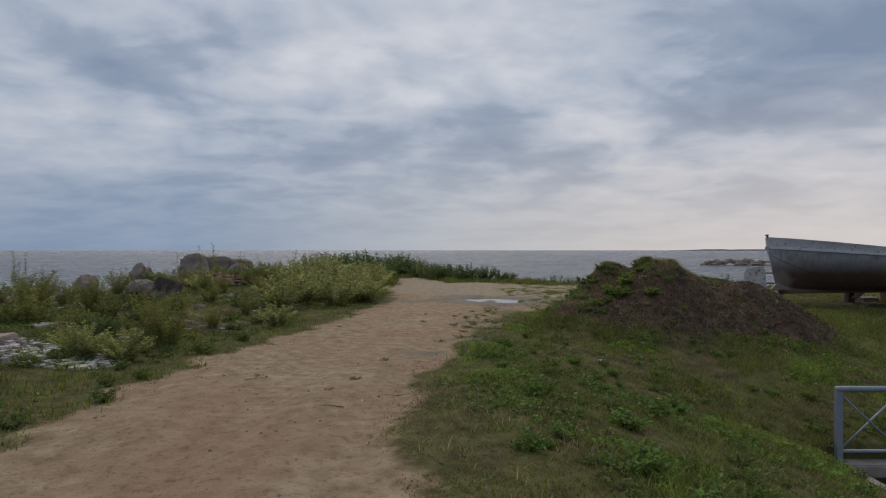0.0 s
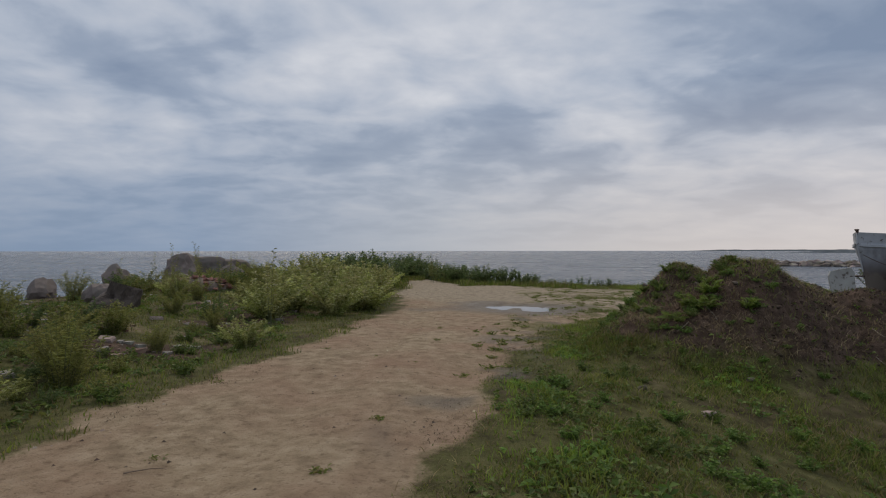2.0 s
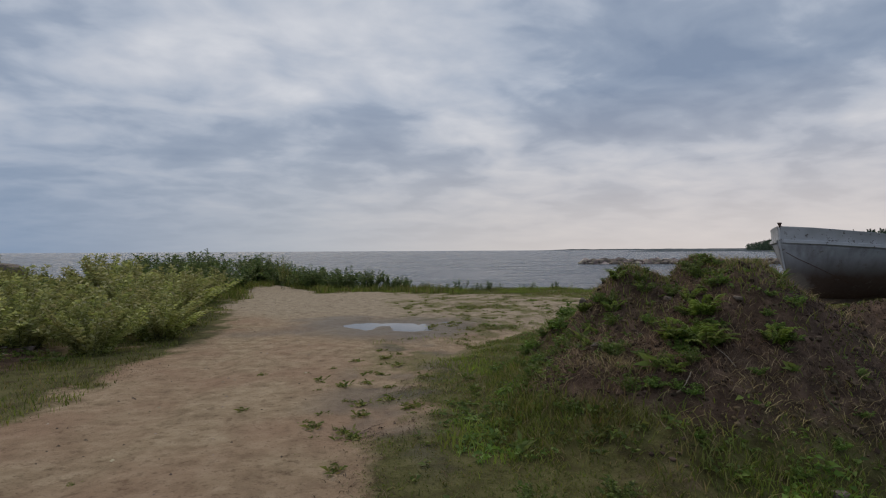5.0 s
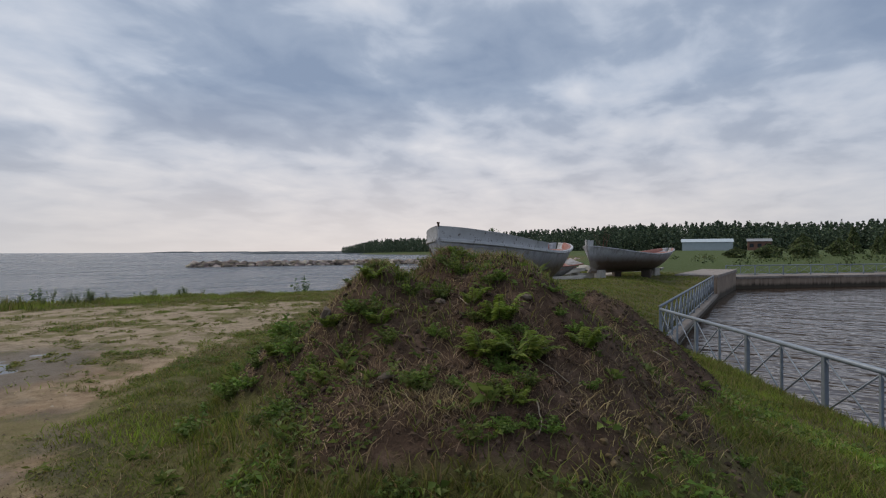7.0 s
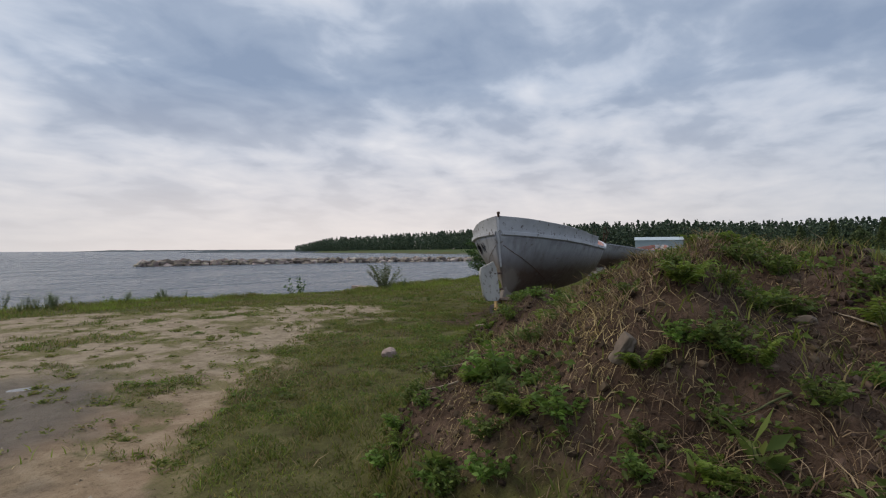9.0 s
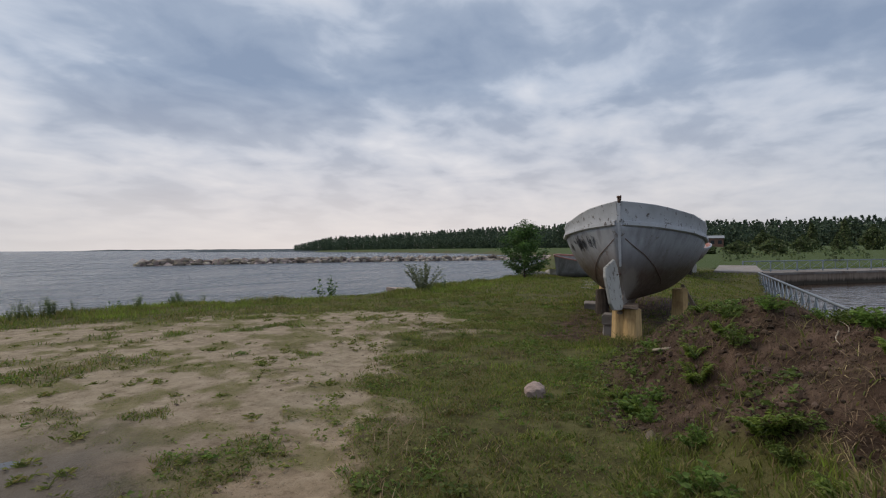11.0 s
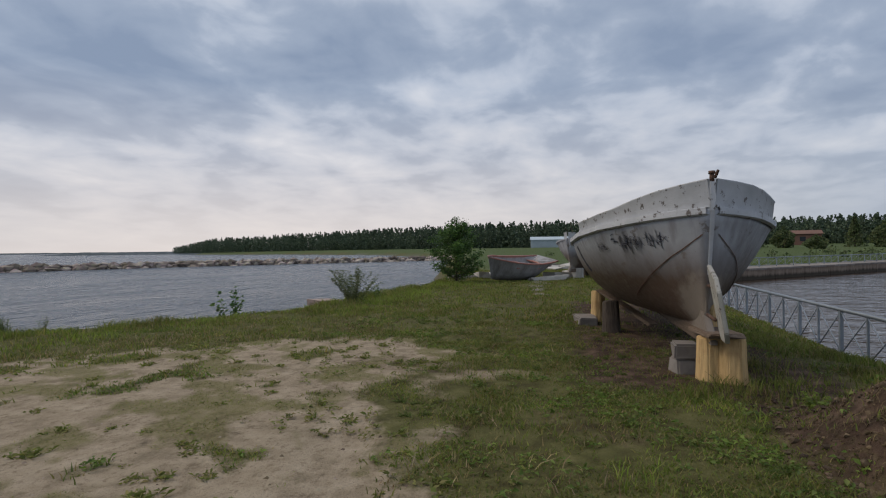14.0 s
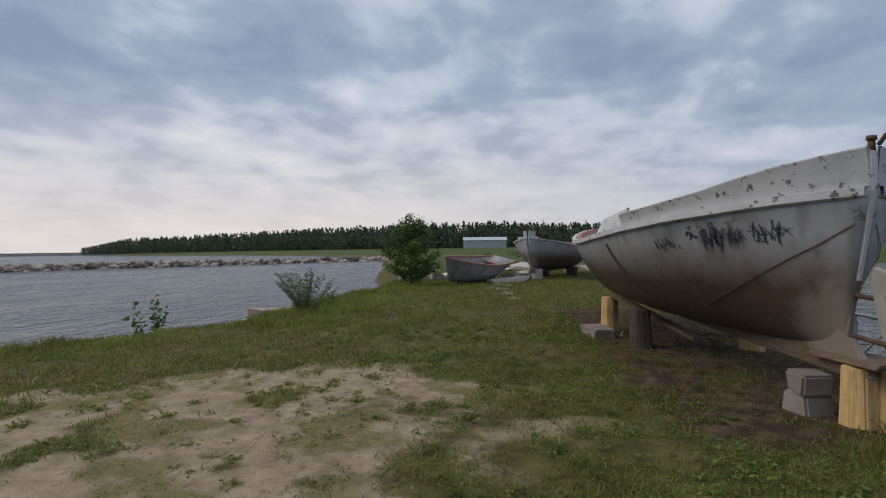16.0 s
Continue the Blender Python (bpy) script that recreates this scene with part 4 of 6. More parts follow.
def railing(a, b, z0, z1, label, bay=2.05, r=0.028, group="harbour railings"):
    L, turn = math.dist(a, b), math.degrees(math.atan2(b[1] - a[1], b[0] - a[0]))
    ob = thing("railing", pose(a[0], a[1], z0, 0, 0, turn), label, "railing", group)
    h = z1 - z0
    n = max(1, round(L / bay))
    s = L / n
    bm = bmesh.new()
    tube(bm, (-0.03, 0, h), (L + 0.03, 0, h), r * 1.35, n=10)
    part("top_rail", bm, STEEL, ob, shade=True)
    bm = bmesh.new()
    tube(bm, (0, 0, 0.12), (L, 0, 0.12), r * 0.8, n=8)
    part("lower_rail", bm, STEEL, ob, shade=True)
    for i in range(n + 1):
        bm = bmesh.new()
        box(bm, i * s - 0.035, i * s + 0.035, -0.03, 0.03, -0.02, h - 0.02)
        box(bm, i * s - 0.07, i * s + 0.07, -0.06, 0.06, -0.02, 0.0)
        part("post", bm, STEEL, ob)
        if i == n:
            break
        bm = bmesh.new()
        box(bm, (i + 0.5) * s - 0.018, (i + 0.5) * s + 0.018, -0.018, 0.018, 0.1, h)
        part("baluster", bm, STEEL, ob)
        for p, q in (((i, 1), (i + 0.5, 0)), ((i, 0), (i + 0.5, 1)), ((i + 0.5, 0), (i + 1, 1)), ((i + 0.5, 1), (i + 1, 0))):
            bm = bmesh.new()
            tube(bm, (p[0] * s, 0, 0.12 + p[1] * (h - 0.16)), (q[0] * s, 0, 0.12 + q[1] * (h - 0.16)), 0.013, n=6)
            part("brace", bm, STEEL, ob, shade=True)
    return ob


railing((4.86, 6.63), (6.38, 6.63), QUAY_Z, -0.04, "blue-grey steel tube railing with crossed braces on the quay")
railing((6.38, 6.63), (14.55, 12.58), QUAY_Z, 0.0, "blue-grey steel tube railing with crossed braces on the quay")
railing((14.55, 12.58), (33.2, 14.85), QUAY_Z, 0.08, "blue-grey steel tube railing with crossed braces on the quay")
railing((45.0, 16.2), (54.8, 8.0), -0.41, 0.36, "far blue-grey railing along the harbour quay", 2.4)
railing((54.8, 8.0), (85.5, -16.8), -0.41, 0.36, "far blue-grey railing along the harbour quay", 2.6)


# ---- plants ----
rs = np.random.RandomState(7)


def blades_mesh(name, p, h, w, lean, mat, lie=False):
    """Blades of grass at the points p (n, 3): heights, widths and how far each tip leans."""
    n = len(p)
    a, b = rs.uniform(0, math.tau, n), rs.uniform(0, math.tau, n)
    side = np.stack([np.cos(a), np.sin(a), np.zeros(n)], 1) * (w / 2)[:, None]
    way = np.stack([np.cos(b), np.sin(b), np.zeros(n)], 1) * (lean * h)[:, None]
    up = np.zeros((n, 3))
    up[:, 2] = h
    v = np.stack([p - side, p + side, p + up * 0.55 + way * 0.3 - side * 0.8, p + up * 0.55 + way * 0.3 + side * 0.8, p + up + way], 1).reshape(-1, 3)
    if lie:
        for i in (2, 3, 4):
            v[i::5, 2] = ground_height(v[i::5, 0], v[i::5, 1]) + h * (0.4 if i == 4 else 0.9)
    k = np.arange(n)[:, None, None] * 5
    f = (np.array([[0, 1, 2], [1, 3, 2], [2, 3, 4]])[None] + k).reshape(-1, 3)
    return mesh_np(name, v, f, mat)


def leaves_arrays(p, d, length, width, droop=0.25, spin=1.0):
    """Folded pointed leaves at p in the direction d."""
    n = len(p)
    d = d / np.linalg.norm(d, axis=1, keepdims=True)
    r = rs.normal(size=(n, 3)) * spin
    r[:, 2] += 1.0
    s = np.cross(d, r)
    s /= np.linalg.norm(s, axis=1, keepdims=True) + 1e-9
    nrm = np.cross(s, d)
    L, W = length[:, None], width[:, None]
    mid = p + d * L * 0.45
    tip = p + d * L - np.array([0, 0, 1]) * L * droop
    v = np.stack([p, mid + s * W / 2 + nrm * W * 0.15, tip, mid - s * W / 2 + nrm * W * 0.15], 1).reshape(-1, 3)
    k = np.arange(n)[:, None, None] * 4
    f = (np.array([[0, 1, 2], [0, 2, 3]])[None] + k).reshape(-1, 3)
    return v, f


def stems_mesh(name, paths, radius, mat):
    bm = bmesh.new()
    for path in paths:
        path = [path[0], path[2], path[5]]
        prev = None
        for i, q in enumerate(path):
            r = radius * (1 - 0.75 * i / (len(path) - 1))
            ring = [bm.verts.new((q[0] + r * math.cos(k * 2.094), q[1] + r * math.sin(k * 2.094), q[2])) for k in range(3)]
            if prev:
                for k in range(3):
                    bm.faces.new((prev[k], prev[(k + 1) % 3], ring[(k + 1) % 3], ring[k]))
            prev = ring
    me = bpy.data.meshes.new(name)
    bm.to_mesh(me)
    bm.free()
    me.materials.append(mat)
    return me


def plant(name, category, label, group, leaf_mat, stems, height, reach, per_stem, leaf, shape="out", start=0.1, droop=0.25, stem_r=0.006, outward=0.7):
    """A plant of curved stems with leaves along them, at the origin."""
    ob = thing(name, Matrix(), label, category, group)
    paths, pts, dirs = [], [], []
    for i in range(stems):
        a = rs.uniform(0, math.tau)
        r = reach * math.sqrt(rs.uniform(0.02, 1))
        base = np.array([0.25 * r * math.cos(a), 0.25 * r * math.sin(a), -0.03])
        h = height * rs.uniform(0.6, 1.05) * (1 - 0.35 * (r / reach) ** 2 if shape == "out" else 1)
        tip = np.array([r * math.cos(a), r * math.sin(a), h])
        path = [base + (tip - base) * np.array([t ** 1.4, t ** 1.4, t ** 0.85]) for t in np.linspace(0, 1, 6)]
        paths.append(path)
        for j in range(per_stem):
            t = start + (1 - start) * (j + rs.uniform(0, 1)) / per_stem
            k = min(int(t * 5), 4)
            q = path[k] + (path[k + 1] - path[k]) * (t * 5 - k)
            b = rs.uniform(0, math.tau)
            pts.append(q)
            dirs.append((math.cos(b) * outward, math.sin(b) * outward, rs.uniform(0.0, 0.8)))
    tagged_stems = new("stalk", stems_mesh("stalk", paths, stem_r, STEM))
    tagged_stems.parent = ob
    tagged(tagged_stems, kind="stuff")
    n = len(pts)
    v, f = leaves_arrays(np.array(pts), np.array(dirs), leaf[0] * rs.uniform(0.6, 1.15, n), leaf[1] * rs.uniform(0.7, 1.15, n), droop)
    lv = new("foliage", mesh_np("foliage", v, f, leaf_mat))
    lv.parent = ob
    tagged(lv, kind="stuff")
    return ob


def scatter(protos, spots, seed, low=0.75, high=1.25, sink=0.02):
    rng = random.Random(seed)
    used = set()
    for x, y, k in spots:
        ob = protos[rng.randrange(len(protos))]
        s = k * rng.uniform(low, high)
        m = pose(x, y, gh(x, y) - sink, rng.uniform(-5, 5), rng.uniform(-5, 5), rng.uniform(0, 360)) @ Matrix.Diagonal((s, s, s * rng.uniform(0.9, 1.15), 1))
        if ob.name not in used:
            used.add(ob.name)
            ob.matrix_basis = m
        else:
            c = copy_thing(ob, Matrix())
            c.matrix_basis = m
    for ob in protos:
        if ob.name not in used:
            for o in (*ob.children, ob):
                bpy.data.objects.remove(o)


def random_spots(n, seed, box_, ok=None, size=1.0):
    rng = random.Random(seed)
    out = []
    for _ in range(n * 40):
        x, y = rng.uniform(box_[0], box_[1]), rng.uniform(box_[2], box_[3])
        if ok is None or ok(x, y, rng.random()):
            out.append((x, y, size))
            if len(out) == n:
                break
    return out


def at_point(fn, x, y):
    return float(fn(np.array([float(x)]), np.array([float(y)]))[0])


willows = [plant("willow_bush", "bush", "silvery green low willow bush beside the sandy track", "willow bushes", SILVER, 44, 1.0, 0.9, 80, (0.11, 0.036), "out", 0.02) for _ in range(3)]
scatter(willows, [(-4.3, 14.7, 1.0), (-3.1, 15.7, 1.0), (-4.4, 16.4, 1.15), (-2.5, 17.0, 1.0), (-3.5, 17.6, 1.2), (-4.9, 18.0, 1.15), (-2.6, 18.6, 1.0),
                  (-3.7, 19.4, 1.2), (-3.0, 20.8, 1.1), (-4.6, 21.0, 1.2), (-3.4, 11.0, 0.5), (-4.2, 7.1, 0.5), (-4.7, 7.0, 0.45), (-4.0, 22.6, 1.1), (-5.6, 23.0, 1.2), (-3.2, 24.2, 1.0), (-7.4, 16.6, 0.7)], 3, 0.9, 1.1)
nettles = [plant("tall_weed_clump", "weeds", "tall dark green weed clump at the shore", "shore weeds", DARKWEED, 46, 1.15, 0.95, 40, (0.14, 0.055), "out", 0.1) for _ in range(3)]
scatter(nettles, [(-3.4, 27, 1.0), (-4.6, 28, 1.1), (-3.2, 30, 1.05), (-4.4, 31.5, 1.2), (-2.8, 34.6, 1.15), (-1.9, 35.4, 1.25), (-0.8, 34.0, 1.15), (-0.6, 32.6, 1.15), (0.0, 31.0, 1.1), (0.4, 32.4, 1.1), (0.6, 29.8, 0.95),
                  (1.3, 28.9, 0.9), (1.9, 29.4, 0.85), (2.3, 28.5, 0.75), (3.0, 28.4, 0.65), (-3.4, 36.2, 1.2), (-5.5, 33, 1.2), (-6, 29, 1.1), (-5.5, 25.5, 1.1), (-1.2, 36.4, 1.1), (-0.2, 29.7, 0.8), (-1.4, 33.0, 1.1), (0.9, 31.0, 1.0), (1.6, 30.2, 0.9), (-0.4, 31.6, 1.0), (3.6, 28.4, 0.5)], 4, 0.95, 1.2)
mugworts = [plant("mugwort", "weeds", "feathery grey-green mugwort stems in stony ground", "mugwort plants", MUGWORT, 30, 0.74, 0.46, 64, (0.075, 0.013), "up", 0.08) for _ in range(3)]
scatter(mugworts, [(-4.2, 8.2, 1.0), (-4.5, 8.5, 0.9), (-4.4, 10.3, 0.6), (-5.4, 10.9, 0.7), (-6.6, 10.2, 0.95), (-7.4, 9.6, 1.0), (-7.9, 10.6, 1.0), (-8.4, 12.0, 0.9), (-5.8, 13.4, 0.7), (-4.6, 12.6, 0.55),
                   (-6.5, 15.9, 0.8), (-5.6, 16.6, 0.8), (-9.4, 15.6, 0.9), (-8.4, 18.0, 0.8), (-6.2, 19.6, 1.0), (-7.2, 21.6, 1.1), (-9.6, 20.5, 1.0), (-9.4, 9.0, 1.1), (-5.0, 5.0, 0.5)], 5, 0.85, 1.15)
scatter([plant("scrub_weed", "weeds", "mixed green leafy scrub weed on stony ground", "scrub weeds", m_, 20, 0.55, 0.42, 30, (0.08, 0.026), "out", 0.1) for m_ in (MUGWORT, DARKWEED, GRASS)],
        random_spots(60, 27, (-10.5, -5.0, 8.2, 20), lambda x, y, r: r < 0.25 + 0.75 * (vnoise(np.array([x]), np.array([y]), 2.4, 63)[0] > 0) and math.hypot(x + 8, y - 19) > 1.2 and math.hypot(x + 7.1, y - 13.7) > 0.9, 0.9)
        + random_spots(40, 28, (-10.5, -5.6, 18, 27), None, 1.15) + random_spots(18, 29, (-5.6, -3.6, 5.0, 14.0), None, 0.5), 16, 0.6, 1.15)
spikes = [plant("tall_weed_stalk", "weeds", "single tall weed stalk standing above the scrub", "weed stalks", MUGWORT, 3, 1.2, 0.10, 34, (0.07, 0.022), "up", 0.3) for _ in range(2)]
scatter(spikes, random_spots(16, 8, (-10.5, -3.4, 9, 24)) + random_spots(16, 18, (-2.5, 3.0, 28.5, 34)), 6, 0.8, 1.25)
shore_ok = [(3.6, 28.2, 0.5), (4.3, 27.9, 0.45), (5.2, 27.6, 0.5), (5.9, 27.3, 0.6), (6.5, 27.0, 0.5), (7.3, 27.2, 0.4)]
scatter([plant("shore_herb", "weeds", "upright green herb on the shore edge", "shore weeds", DARKWEED, 12, 0.8, 0.25, 26, (0.08, 0.022), "up", 0.1) for _ in range(2)],
        shore_ok + random_spots(34, 9, (0.6, 10.5, 26.4, 28.6), lambda x, y, r: -0.9 < at_point(lambda a, b: inside_dist(LAND, a, b), x, y) - 0.5 < 0.9, 0.45), 7, 0.7, 1.2)
SHRUBLEAF = leaf_material("grey_willow_leaf", [(0.0, (0.07, 0.095, 0.035)), (0.6, (0.125, 0.155, 0.06)), (1.0, (0.20, 0.225, 0.11))])
# saplings and shrubs on the shore
saplings = [plant("sapling", "sapling", "young broad-leaved sapling on the grassy shore edge", "saplings", ALDER, 8, 0.70, 0.30, 17, (0.10, 0.055), "up", 0.15) for _ in range(2)]
scatter(saplings, [(13.3, 25.2, 1.3), (8.3, 27.2, 0.75), (8.15, 27.35, 0.7), (9.7, 27.2, 0.62), (5.6, 27.4, 0.75), (13.5, 25.1, 0.6), (16.9, 23.4, 0.55)], 10, 0.95, 1.05)
shrub = plant("willow_shrub", "bush", "loose light green willow shrub at the water's edge", "", SHRUBLEAF, 30, 1.2, 0.85, 62, (0.085, 0.026), "out", 0.15)
shrub.matrix_basis = pose(15.9, 23.55, gh(15.9, 23.5) - 0.03)
low_protos = [plant("leafy_weed", "weeds", "low bright green leafy weed in the grass", "low weeds", WEED, 18, 0.22, 0.26, 20, (0.06, 0.028), "out", 0.1) for _ in range(3)]
fresh_protos = [plant("goutweed", "weeds", "fresh light green leafy plant on dark soil", "low weeds", FRESH, 16, 0.20, 0.22, 16, (0.068, 0.030), "out", 0.3) for _ in range(3)]
dock_protos = [plant("dock_plant", "weeds", "dock rosette with long upright leaves in grass", "low weeds", WEED, 4, 0.08, 0.05, 4, (0.17, 0.046), "up", 0.0, 0.1, 0.004, 0.55) for _ in range(2)]


def on_grass(x, y, r):
    return at_point(sand_mask, x, y) < 0.3 and at_point(ground_height, x, y) > -0.75


def on_mound(x, y, r):
    return at_point(mound_height, x, y) > 0.15 and (y - 11.8) - 0.75 * (x - 4.4) > -0.7


scatter(fresh_protos, [(3.35, 12.73, 0.9), (2.98, 12.24, 0.95), (2.78, 12.5, 0.85), (2.45, 12.7, 0.8), (2.75, 13.05, 0.7), (3.05, 13.3, 0.7), (4.3, 13.9, 0.8), (4.8, 14.2, 0.8), (5.4, 14.3, 0.7),
                       (5.9, 14.7, 0.7), (7.3, 14.95, 0.8), (6.85, 15.0, 0.6), (6.3, 14.7, 0.9), (6.1, 14.85, 0.7), (7.0, 14.2, 1.0), (6.7, 13.9, 0.9), (6.5, 13.0, 1.0), (4.05, 10.95, 0.7), (6.0, 13.3, 0.9), (2.2, 5.6, 1.0), (1.0, 5.5, 0.9), (0.95, 4.2, 1.0),
                       (1.7, 4.9, 1.0), (2.6, 6.2, 0.9), (1.9, 6.4, 0.8), (2.5, 3.4, 1.0), (2.2, 2.9, 0.9), (1.3, 3.6, 0.9)]
        + random_spots(24, 11, (2.4, 6.8, 9.4, 13.6), on_mound, 0.5) + random_spots(26, 24, (2.6, 4.6, 8.8, 10.6), None, 0.45) + random_spots(46, 12, (0.6, 5.0, 2.2, 8.5), on_grass, 0.6), 11, 0.7, 1.2)
scatter(low_protos, random_spots(60, 13, (2.2, 7.6, 9.2, 14.2), on_mound, 0.6) + random_spots(40, 14, (0.4, 5.5, 2.0, 9.5), on_grass, 0.6) + random_spots(150, 15, (3.5, 14, 14.2, 22), on_grass, 0.27)
        + random_spots(26, 16, (-6.5, -2.6, 3.0, 12.0), on_grass, 0.8), 12, 0.6, 1.2)
scatter(dock_protos, [(2.83, 12.81, 1.3), (2.85, 11.46, 1.0), (2.71, 11.1, 1.0), (2.76, 11.65, 0.9), (2.9, 10.35, 1.1)] + random_spots(26, 17, (1.6, 6.0, 8.6, 12.8), None, 0.8) + random_spots(14, 19, (0.6, 4.6, 2.4, 8.5), on_grass, 0.6), 13, 0.6, 1.1)


def frond_plant():
    """A tansy clump: arching fronds with paired leaflets that shorten to the tip."""
    ob = thing("tansy", Matrix(), "yellow-green feathery tansy clump on the soil heap", "weeds", "low weeds")
    paths, pts, dirs, size = [], [], [], []
    for i in range(15):
        a, r, h = rs.uniform(0, math.tau), rs.uniform(0.14, 0.30), rs.uniform(0.10, 0.24)
        c, s_ = math.cos(a), math.sin(a)
        path = [np.array([r * t * c, r * t * s_, h * math.sin(t * 2.1) - 0.02]) for t in np.linspace(0, 1, 6)]
        paths.append(path)
        for j in range(22):
            t = 0.18 + 0.8 * j / 22
            k = min(int(t * 5), 4)
            q = path[k] + (path[k + 1] - path[k]) * (t * 5 - k)
            for sd in (-1, 1):
                pts.append(q)
                dirs.append((c * 0.6 - sd * s_, s_ * 0.6 + sd * c, rs.uniform(-0.1, 0.25)))
                size.append(0.085 * (1.08 - t) + 0.012)
    st = tagged(new("stalk", stems_mesh("stalk", paths, 0.004, STEM)), kind="stuff")
    st.parent = ob
    size = np.array(size) * rs.uniform(0.8, 1.2, len(size))
    v, f = leaves_arrays(np.array(pts), np.array(dirs), size, size * 0.3, 0.15, 0.25)
    lv = tagged(new("foliage", mesh_np("foliage", v, f, FROND)), kind="stuff")
    lv.parent = ob
    return ob


scatter([frond_plant() for _ in range(3)], [(3.43, 11.79, 0.85), (3.2, 11.49, 0.75), (3.64, 10.71, 1.0), (3.27, 10.62, 1.0), (3.42, 10.41, 1.1), (3.9, 10.2, 0.7),
                                            (4.6, 13.6, 0.8), (5.2, 13.9, 0.9), (6.3, 14.4, 0.9), (3.1, 11.9, 0.7)] + random_spots(14, 26, (2.6, 6.4, 9.2, 13.4), on_mound, 0.5) + random_spots(8, 30, (6.0, 8.6, 14.2, 15.2), None, 0.5), 15, 0.75, 1.2)
tuft_protos = [plant("plantain_tuft", "weeds", "small green weed tuft growing out of the sand", "sand weeds", SANDWEED, 8, 0.05, 0.10, 9, (0.065, 0.022), "out", 0.0, 0.2, 0.003, 0.9) for _ in range(3)]


def on_sand_meadow(x, y, r):
    return 0.2 < at_point(sand_mask, x, y) and inside_dist(SAND, np.array([x]), np.array([y]))[0] > -0.6 and r < 0.35 + 0.65 * (vnoise(np.array([x]), np.array([y]), 1.6, 61)[0] > 0)


scatter(tuft_protos, random_spots(250, 20, (2.4, 11.5, 14.6, 24), on_sand_meadow, 0.72) + random_spots(40, 21, (0.2, 4, 9, 15), on_sand_meadow, 0.8) + random_spots(20, 22, (-3.4, 0.4, 2, 14), on_sand_meadow, 0.6), 14, 0.6, 1.5)


# ---- the alder beside the skiff ----
def build_tree(m, height, label):
    ob = thing("alder_tree", m, label, "tree")
    rng = random.Random(31)
    bm = bmesh.new()
    stems = [[Vector((0, 0, -0.05)), Vector((0.04, 0.02, height * 0.4)), Vector((0.0, 0.06, height * 0.95))]]
    for q in stems:
        for i in range(len(q) - 1):
            tube(bm, q[i], q[i + 1], 0.05 * (1 - i * 0.45), 0.05 * (0.55 - i * 0.42), 7)
    part("trunk", bm, BARK, ob, shade=True)
    pts, dirs = [], []
    for i in range(38):
        t = 0.03 + 0.91 * i / 38
        a = i * 2.4 + rng.uniform(-0.4, 0.4)
        reach = (1.45 * (1 - t) ** 0.8 + 0.15) * rng.uniform(0.65, 1.2)
        base = Vector((0.03, 0.03, height * t))
        tip = base + Vector((math.cos(a) * reach, math.sin(a) * reach, reach * rng.uniform(0.25, 0.7)))
        bm = bmesh.new()
        tube(bm, base, tip, 0.016, 0.005, 5)
        part("limb", bm, BARK, ob, shade=True)
        for j in range(int(150 * reach) + 35):
            f = rng.uniform(0.2, 1.05)
            q = base.lerp(tip, f) + Vector((rng.gauss(0, 0.09), rng.gauss(0, 0.09), rng.gauss(0, 0.08)))
            pts.append(q[:])
            dirs.append((rng.gauss(0, 1), rng.gauss(0, 1), rng.uniform(-0.3, 0.6)))
    n = len(pts)
    v, f = leaves_arrays(np.array(pts), np.array(dirs), rs.uniform(0.07, 0.13, n), rs.uniform(0.05, 0.085, n))
    crown = new("crown", mesh_np("crown", v, f, ALDER))
    crown.parent = ob
    return ob


build_tree(pose(24.2, 23.7, gh(24.2, 23.7) - 0.03), 2.55, "young dark green alder tree on the shore beside the skiff")


# ---- grass ----
def grass(name, label, box_, density, low, high, width, mat, seed, keep, lean=0.5, tall=None, lie=False):
    """Blades over a stretch of ground, where keep(x, y) says how thick they grow."""
    n = int((box_[1] - box_[0]) * (box_[3] - box_[2]) * density)
    r = np.random.RandomState(seed)
    x, y = r.uniform(box_[0], box_[1], n), r.uniform(box_[2], box_[3], n)
    k = keep(x, y)
    sel = r.uniform(0, 1, n) < k
    x, y, k = x[sel], y[sel], k[sel]
    clump = 0.5 + 0.5 * vnoise(x, y, 0.5, seed + 3, 3)
    h = (low + (high - low) * clump ** 1.5) * r.uniform(0.55, 1.2, len(x))
    if tall is not None:
        h = h * tall(x, y)
    p = np.stack([x, y, ground_height(x, y) - 0.008], 1)
    return tagged(new(name, blades_mesh(name, p, h, width * r.uniform(0.7, 1.4, len(x)), lean * r.uniform(0.3, 1.5, len(x)), mat, lie)), label, "grass", kind="stuff")


def dry_land(x, y):
    return (inside_dist(LAND, x, y) > -0.1) & (inside_dist(BASIN, x, y) < -0.12)


def keep_green(x, y):
    return np.clip(1.3 * (1 - sand_mask(x, y)), 0, 1) * (1 - 0.88 * soil_mask(x, y)) * smooth(-0.6, 0.2, vnoise(x, y, 0.5, 71, 4)) * dry_land(x, y)


def verge_low(x, y):
    """Trodden short beside the track."""
    return 0.35 + 0.65 * smooth(0.1, 1.6, -inside_dist(SAND, x, y))


def shore_tall(x, y):
    s = inside_dist(LAND, x, y)
    return 1 + 1.6 * smooth(2.2, 0.3, s) * smooth(0.0, 0.4, vnoise(x, y, 0.9, 75) + 0.3)


